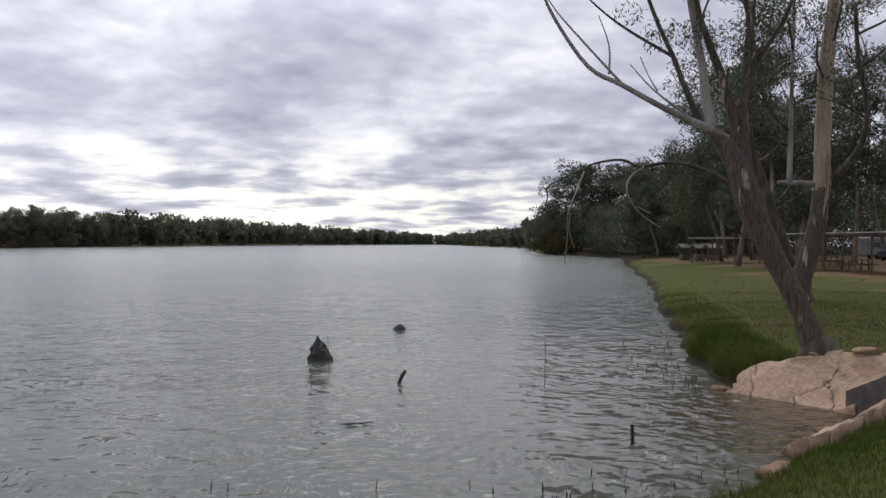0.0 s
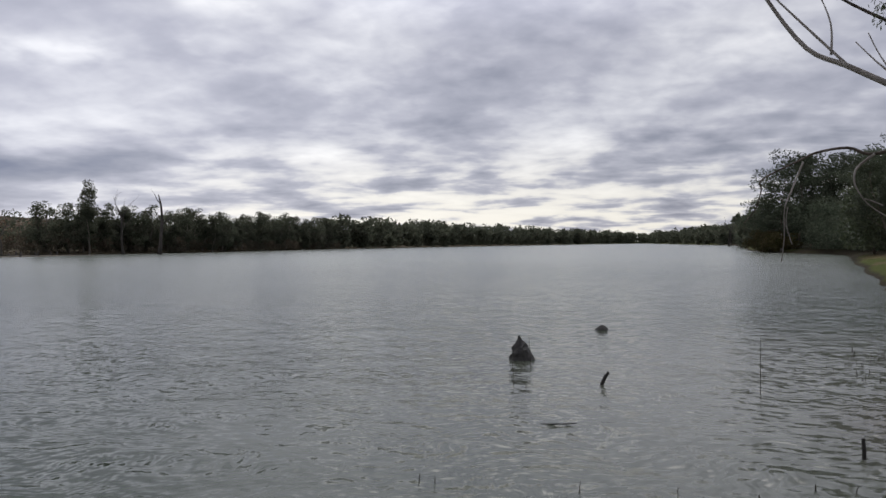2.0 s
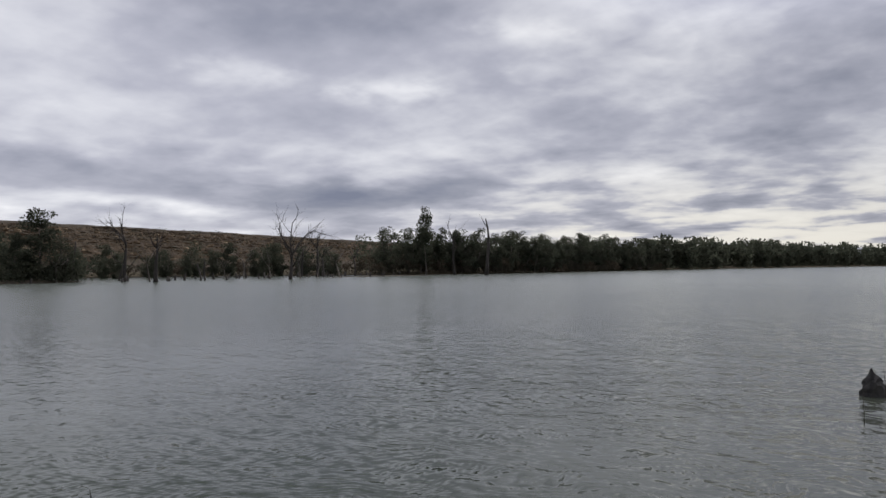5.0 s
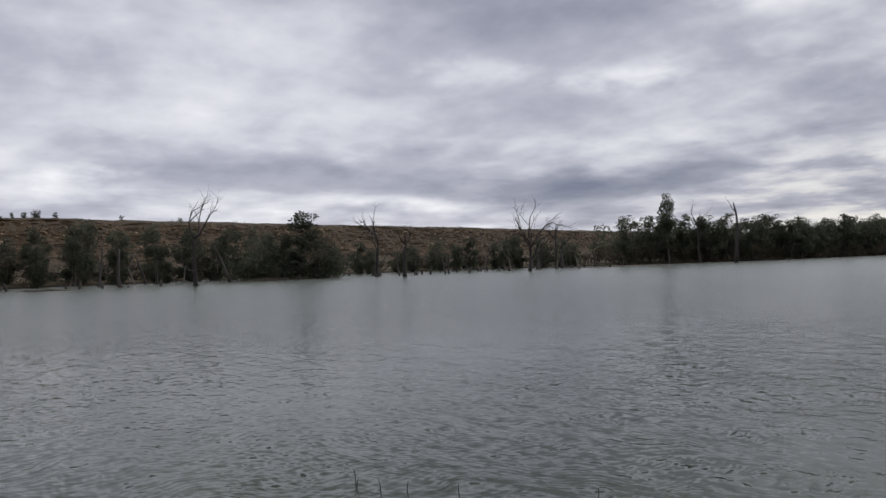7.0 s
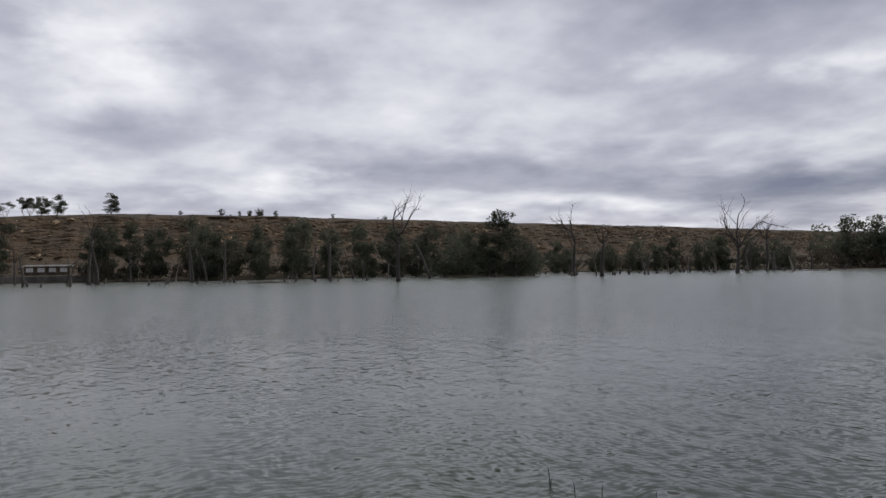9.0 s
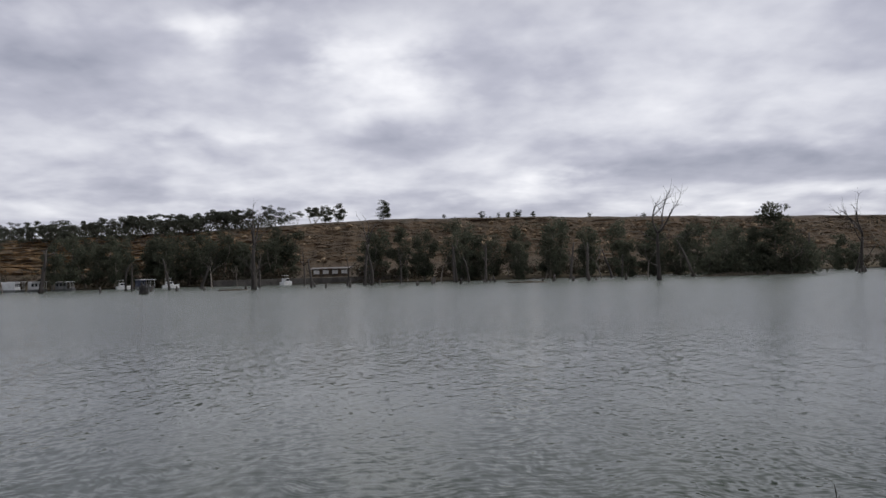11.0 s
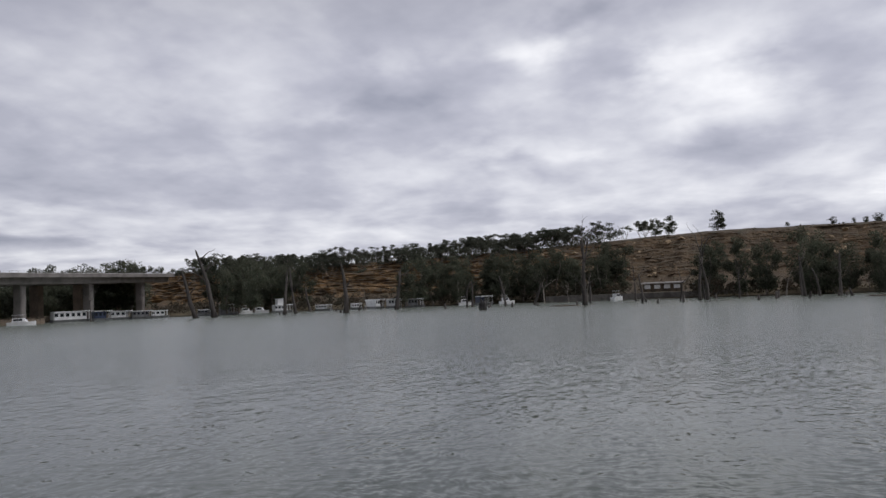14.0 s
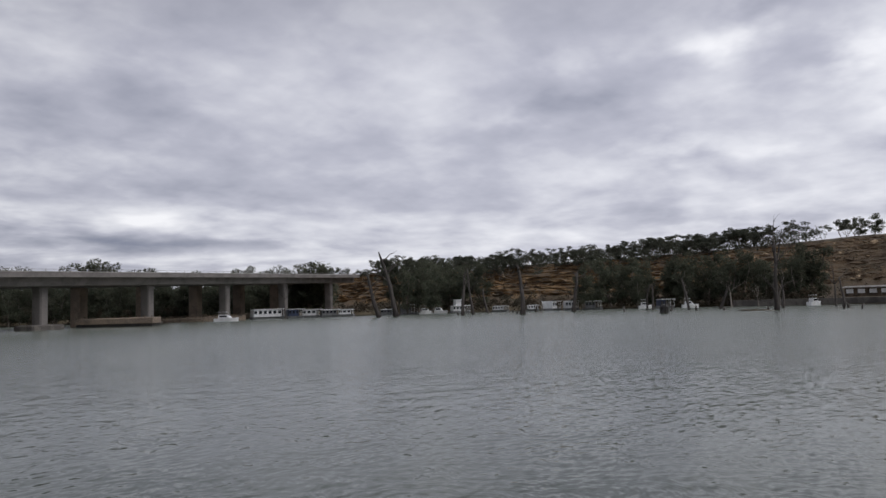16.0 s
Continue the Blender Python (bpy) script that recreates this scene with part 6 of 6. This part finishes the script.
part("wall", Geo().loft([[p + Vector((0, 0, -0.6)), p + back + Vector((0, 0, -0.6)), p + back + Vector((0, 0, h)), p + Vector((0, 0, h))] for p, h in ((a, 0.36), (a.lerp(b, 0.5), 0.62), (b, 0.92))]), CONCRETE_DARK, t)

# ---------------------------------------------------------------- stumps, sticks and reeds in the water
q = np.random.default_rng(3)


def jagged_stump(x, y, width, height, seed, label):
    r = np.random.default_rng(seed)
    rings = []
    for z, k in ((-0.6, 1.05), (-0.05, 1.0), (0.14, 0.97), (0.3, 0.88), (0.42, 0.74), (0.55, 0.58), (0.68, 0.46), (0.8, 0.26), (0.92, 0.16), (1.0, 0.07)):
        lean = 0.0
        rings.append([(width / 2 * k * math.cos(a) * r.uniform(0.78, 1.2) + width * (lean - 0.10 * z), width / 2 * k * math.sin(a) * r.uniform(0.82, 1.15), height * z * (1 if z < 0.2 else r.uniform(0.94, 1.04))) for a in np.linspace(0, 2 * math.pi, 12)[:-1]])
    return tagged(part("tree_stump", Geo().loft(rings), WET_WOOD, m=pose(x, y, 0)), label, "stump", "stumps in the river")


jagged_stump(-2.80, 18.15, 0.56, 0.54, 2, "pointed black rotten stump standing in the river")
tagged(part("tree_stump", Geo().loft([[(0.2 * k * math.cos(a) * q.uniform(0.85, 1.15), 0.16 * k * math.sin(a), z) for a in np.linspace(0, 2 * math.pi, 11)[:-1]] for z, k in ((-0.3, 1.2), (0.0, 1.05), (0.07, 0.8), (0.13, 0.45), (0.16, 0.15))]), WET_WOOD, m=pose(-1.32, 24.68, 0)), "low dark stump just breaking the surface", "stump", "stumps in the river")
tagged(part("snag_stick", Geo().tube([(-0.04, 0, -0.3), (0.0, 0, 0.02), (0.05, 0, 0.14), (0.12, 0.02, 0.24)], [0.035, 0.034, 0.036, 0.028], 8, 0.1, q), WET_WOOD, m=pose(-0.82, 15.23, 0)), "short dark stick leaning out of the water", "stick", "sticks in the river")
tagged(part("snag_post", Geo().tube([(0, 0, -0.4), (0.0, 0, 0.1), (-0.01, 0, 0.26)], [0.028, 0.026, 0.022], 8, 0.08, q), WET_WOOD, m=pose(2.59, 10.73, 0)), "short thick dark post standing in the shallows", "stick", "sticks in the river")
tagged(part("floating_branch", Geo().tube([(-0.26, 0.03, 0.0), (-0.05, 0.0, 0.015), (0.12, 0.02, 0.02), (0.27, 0.06, 0.03)], [0.006, 0.012, 0.012, 0.006], 6), WET_WOOD, m=pose(-1.27, 11.71, 0)), "thin waterlogged branch lying on the surface", "stick", "sticks in the river")


def reed(x, y, height, lean, width=0.008):
    ob = part("reed_stem", Geo().tube([(0, 0, -0.25), (lean[0] * 0.4 * height, lean[1] * 0.4 * height, height * 0.5), (lean[0] * height, lean[1] * height, height)], [width, width * 0.85, width * 0.4], 5), REED, m=pose(x, y, 0))
    return tagged(ob, "thin dead reed stem standing in the water" if height > 0.4 else "short dark reed stub standing in the shallows", "reed", "reeds in the shallows")


reed(1.93, 14.87, 1.12, (0.01, 0))
reed(-2.43, 14.74, 0.68, (-0.04, 0))
reed(-2.38, 16.71, 0.75, (-0.06, 0))
for x, y, h in [(-2.51, 8.61, 0.10), (-2.31, 8.57, 0.08), (-0.71, 8.57, 0.14), (0.30, 8.86, 0.06), (2.14, 9.23, 0.1), (1.65, 8.59, 0.12), (-8.62, 4.77, 0.22), (-8.5, 4.7, 0.12), (-8.14, 4.84, 0.14), (-6.37, 6.65, 0.07), (-8.0, 5.1, 0.10), (-7.5, 5.5, 0.1), (2.82, 9.65, 0.08)]:
    reed(x, y, h, (q.normal(0, 0.25), q.normal(0, 0.1)), 0.007)
for i in range(85):
    y = q.uniform(14.6, 21.5)
    x = np.interp(y, [14.6, 16.2, 18.3, 21.5], [5.3, 5.2, 5.5, 6.3]) - abs(q.normal(0, 0.75)) - 0.1
    reed(x, y, q.uniform(0.04, 0.15), (q.normal(0, 0.08), 0), q.uniform(0.006, 0.013))
for i in range(34):
    u = q.uniform(0, 1)
    x, y = 0.9 + 2.7 * u + q.normal(0, 0.2), 7.9 + 1.15 * u + abs(q.normal(0, 0.45))
    reed(x, y, q.uniform(0.03, 0.11), (q.normal(0, 0.1), 0), q.uniform(0.005, 0.012))


# ---------------------------------------------------------------- grass and litter
def build_grass():
    r = np.random.default_rng(31)
    n = 760000
    x, y = r.uniform(-1, 16, n), r.uniform(5.5, 42, n)
    d = to_river_fast(x, y)
    near = np.hypot(x, y)
    keep = (d > -0.02) & (r.uniform(size=n) < np.where(d < 1.6, 1.0, 0.38) * np.clip(16 / near, 0.25, 1) * np.clip((41 - near) / 14, 0, 1))
    slab = (x > 5.1) & (x < 8.7) & (y > 12.2) & (y < 14.9 + 0.0 * x) & (y < 15.1 - 0.05 * (x - 5))
    keep &= ~(slab & (d < 1.9))
    keep &= ~((x > 4.1) & (x < 7.7) & (y < 12.5) & (d < 0.5 + 0.12 * np.sin(x * 7.0)))
    x, y, d = x[keep], y[keep], d[keep]
    z = ground_fast(x, y)
    dry = z > np.where(y > 18.5, 0.34, 0.12)
    x, y, d, z = x[dry], y[dry], d[dry], z[dry]
    tall = np.clip(1.5 - d, 0, 1) * np.clip(1.3 - abs(y - 16.6) / 4.0, 0.16, 1)
    h = r.uniform(0.025, 0.07, len(x)) + 0.42 * tall * r.uniform(0.3, 1, len(x))
    a = r.uniform(0, math.pi, len(x))
    w = 0.0055 + 0.003 * tall
    lx, ly = r.normal(0, 0.35, len(x)) * h - 0.55 * tall * h, r.normal(0, 0.35, len(x)) * h
    v = np.stack([np.stack([x - w * np.cos(a), y - w * np.sin(a), z - 0.01], -1), np.stack([x + w * np.cos(a), y + w * np.sin(a), z - 0.01], -1), np.stack([x + lx, y + ly, z + h], -1)], 1)
    g = Geo()
    g.v = v.reshape(-1, 3).tolist()
    g.f = [(3 * i, 3 * i + 1, 3 * i + 2) for i in range(len(x))]
    tagged(part("grass", g, BLADES), "green bank grass, longer along the water's edge", "grass", kind="stuff")
    m = 2600
    x, y = r.uniform(3, 26, m), r.uniform(12, 50, m)
    d = to_river_fast(x, y)
    ok = (d > 1.2) & ~((x > 5.1) & (x < 8.7) & (y < 15.1))
    x, y = x[ok], y[ok]
    g = Geo().cards(np.stack([x, y, ground_fast(x, y) + 0.02], -1), 0.11, 0.035, r)
    tagged(part("leaf_litter", g, LITTER), "pale fallen gum leaves and bark scattered on the grass", "litter", kind="stuff")


def to_river_fast(x, y):
    return np.concatenate([to_river(x[i:i + 4000], y[i:i + 4000]) for i in range(0, len(x), 4000)])


def ground_fast(x, y):
    return np.concatenate([ground_z(x[i:i + 4000], y[i:i + 4000]) for i in range(0, len(x), 4000)])


build_grass()
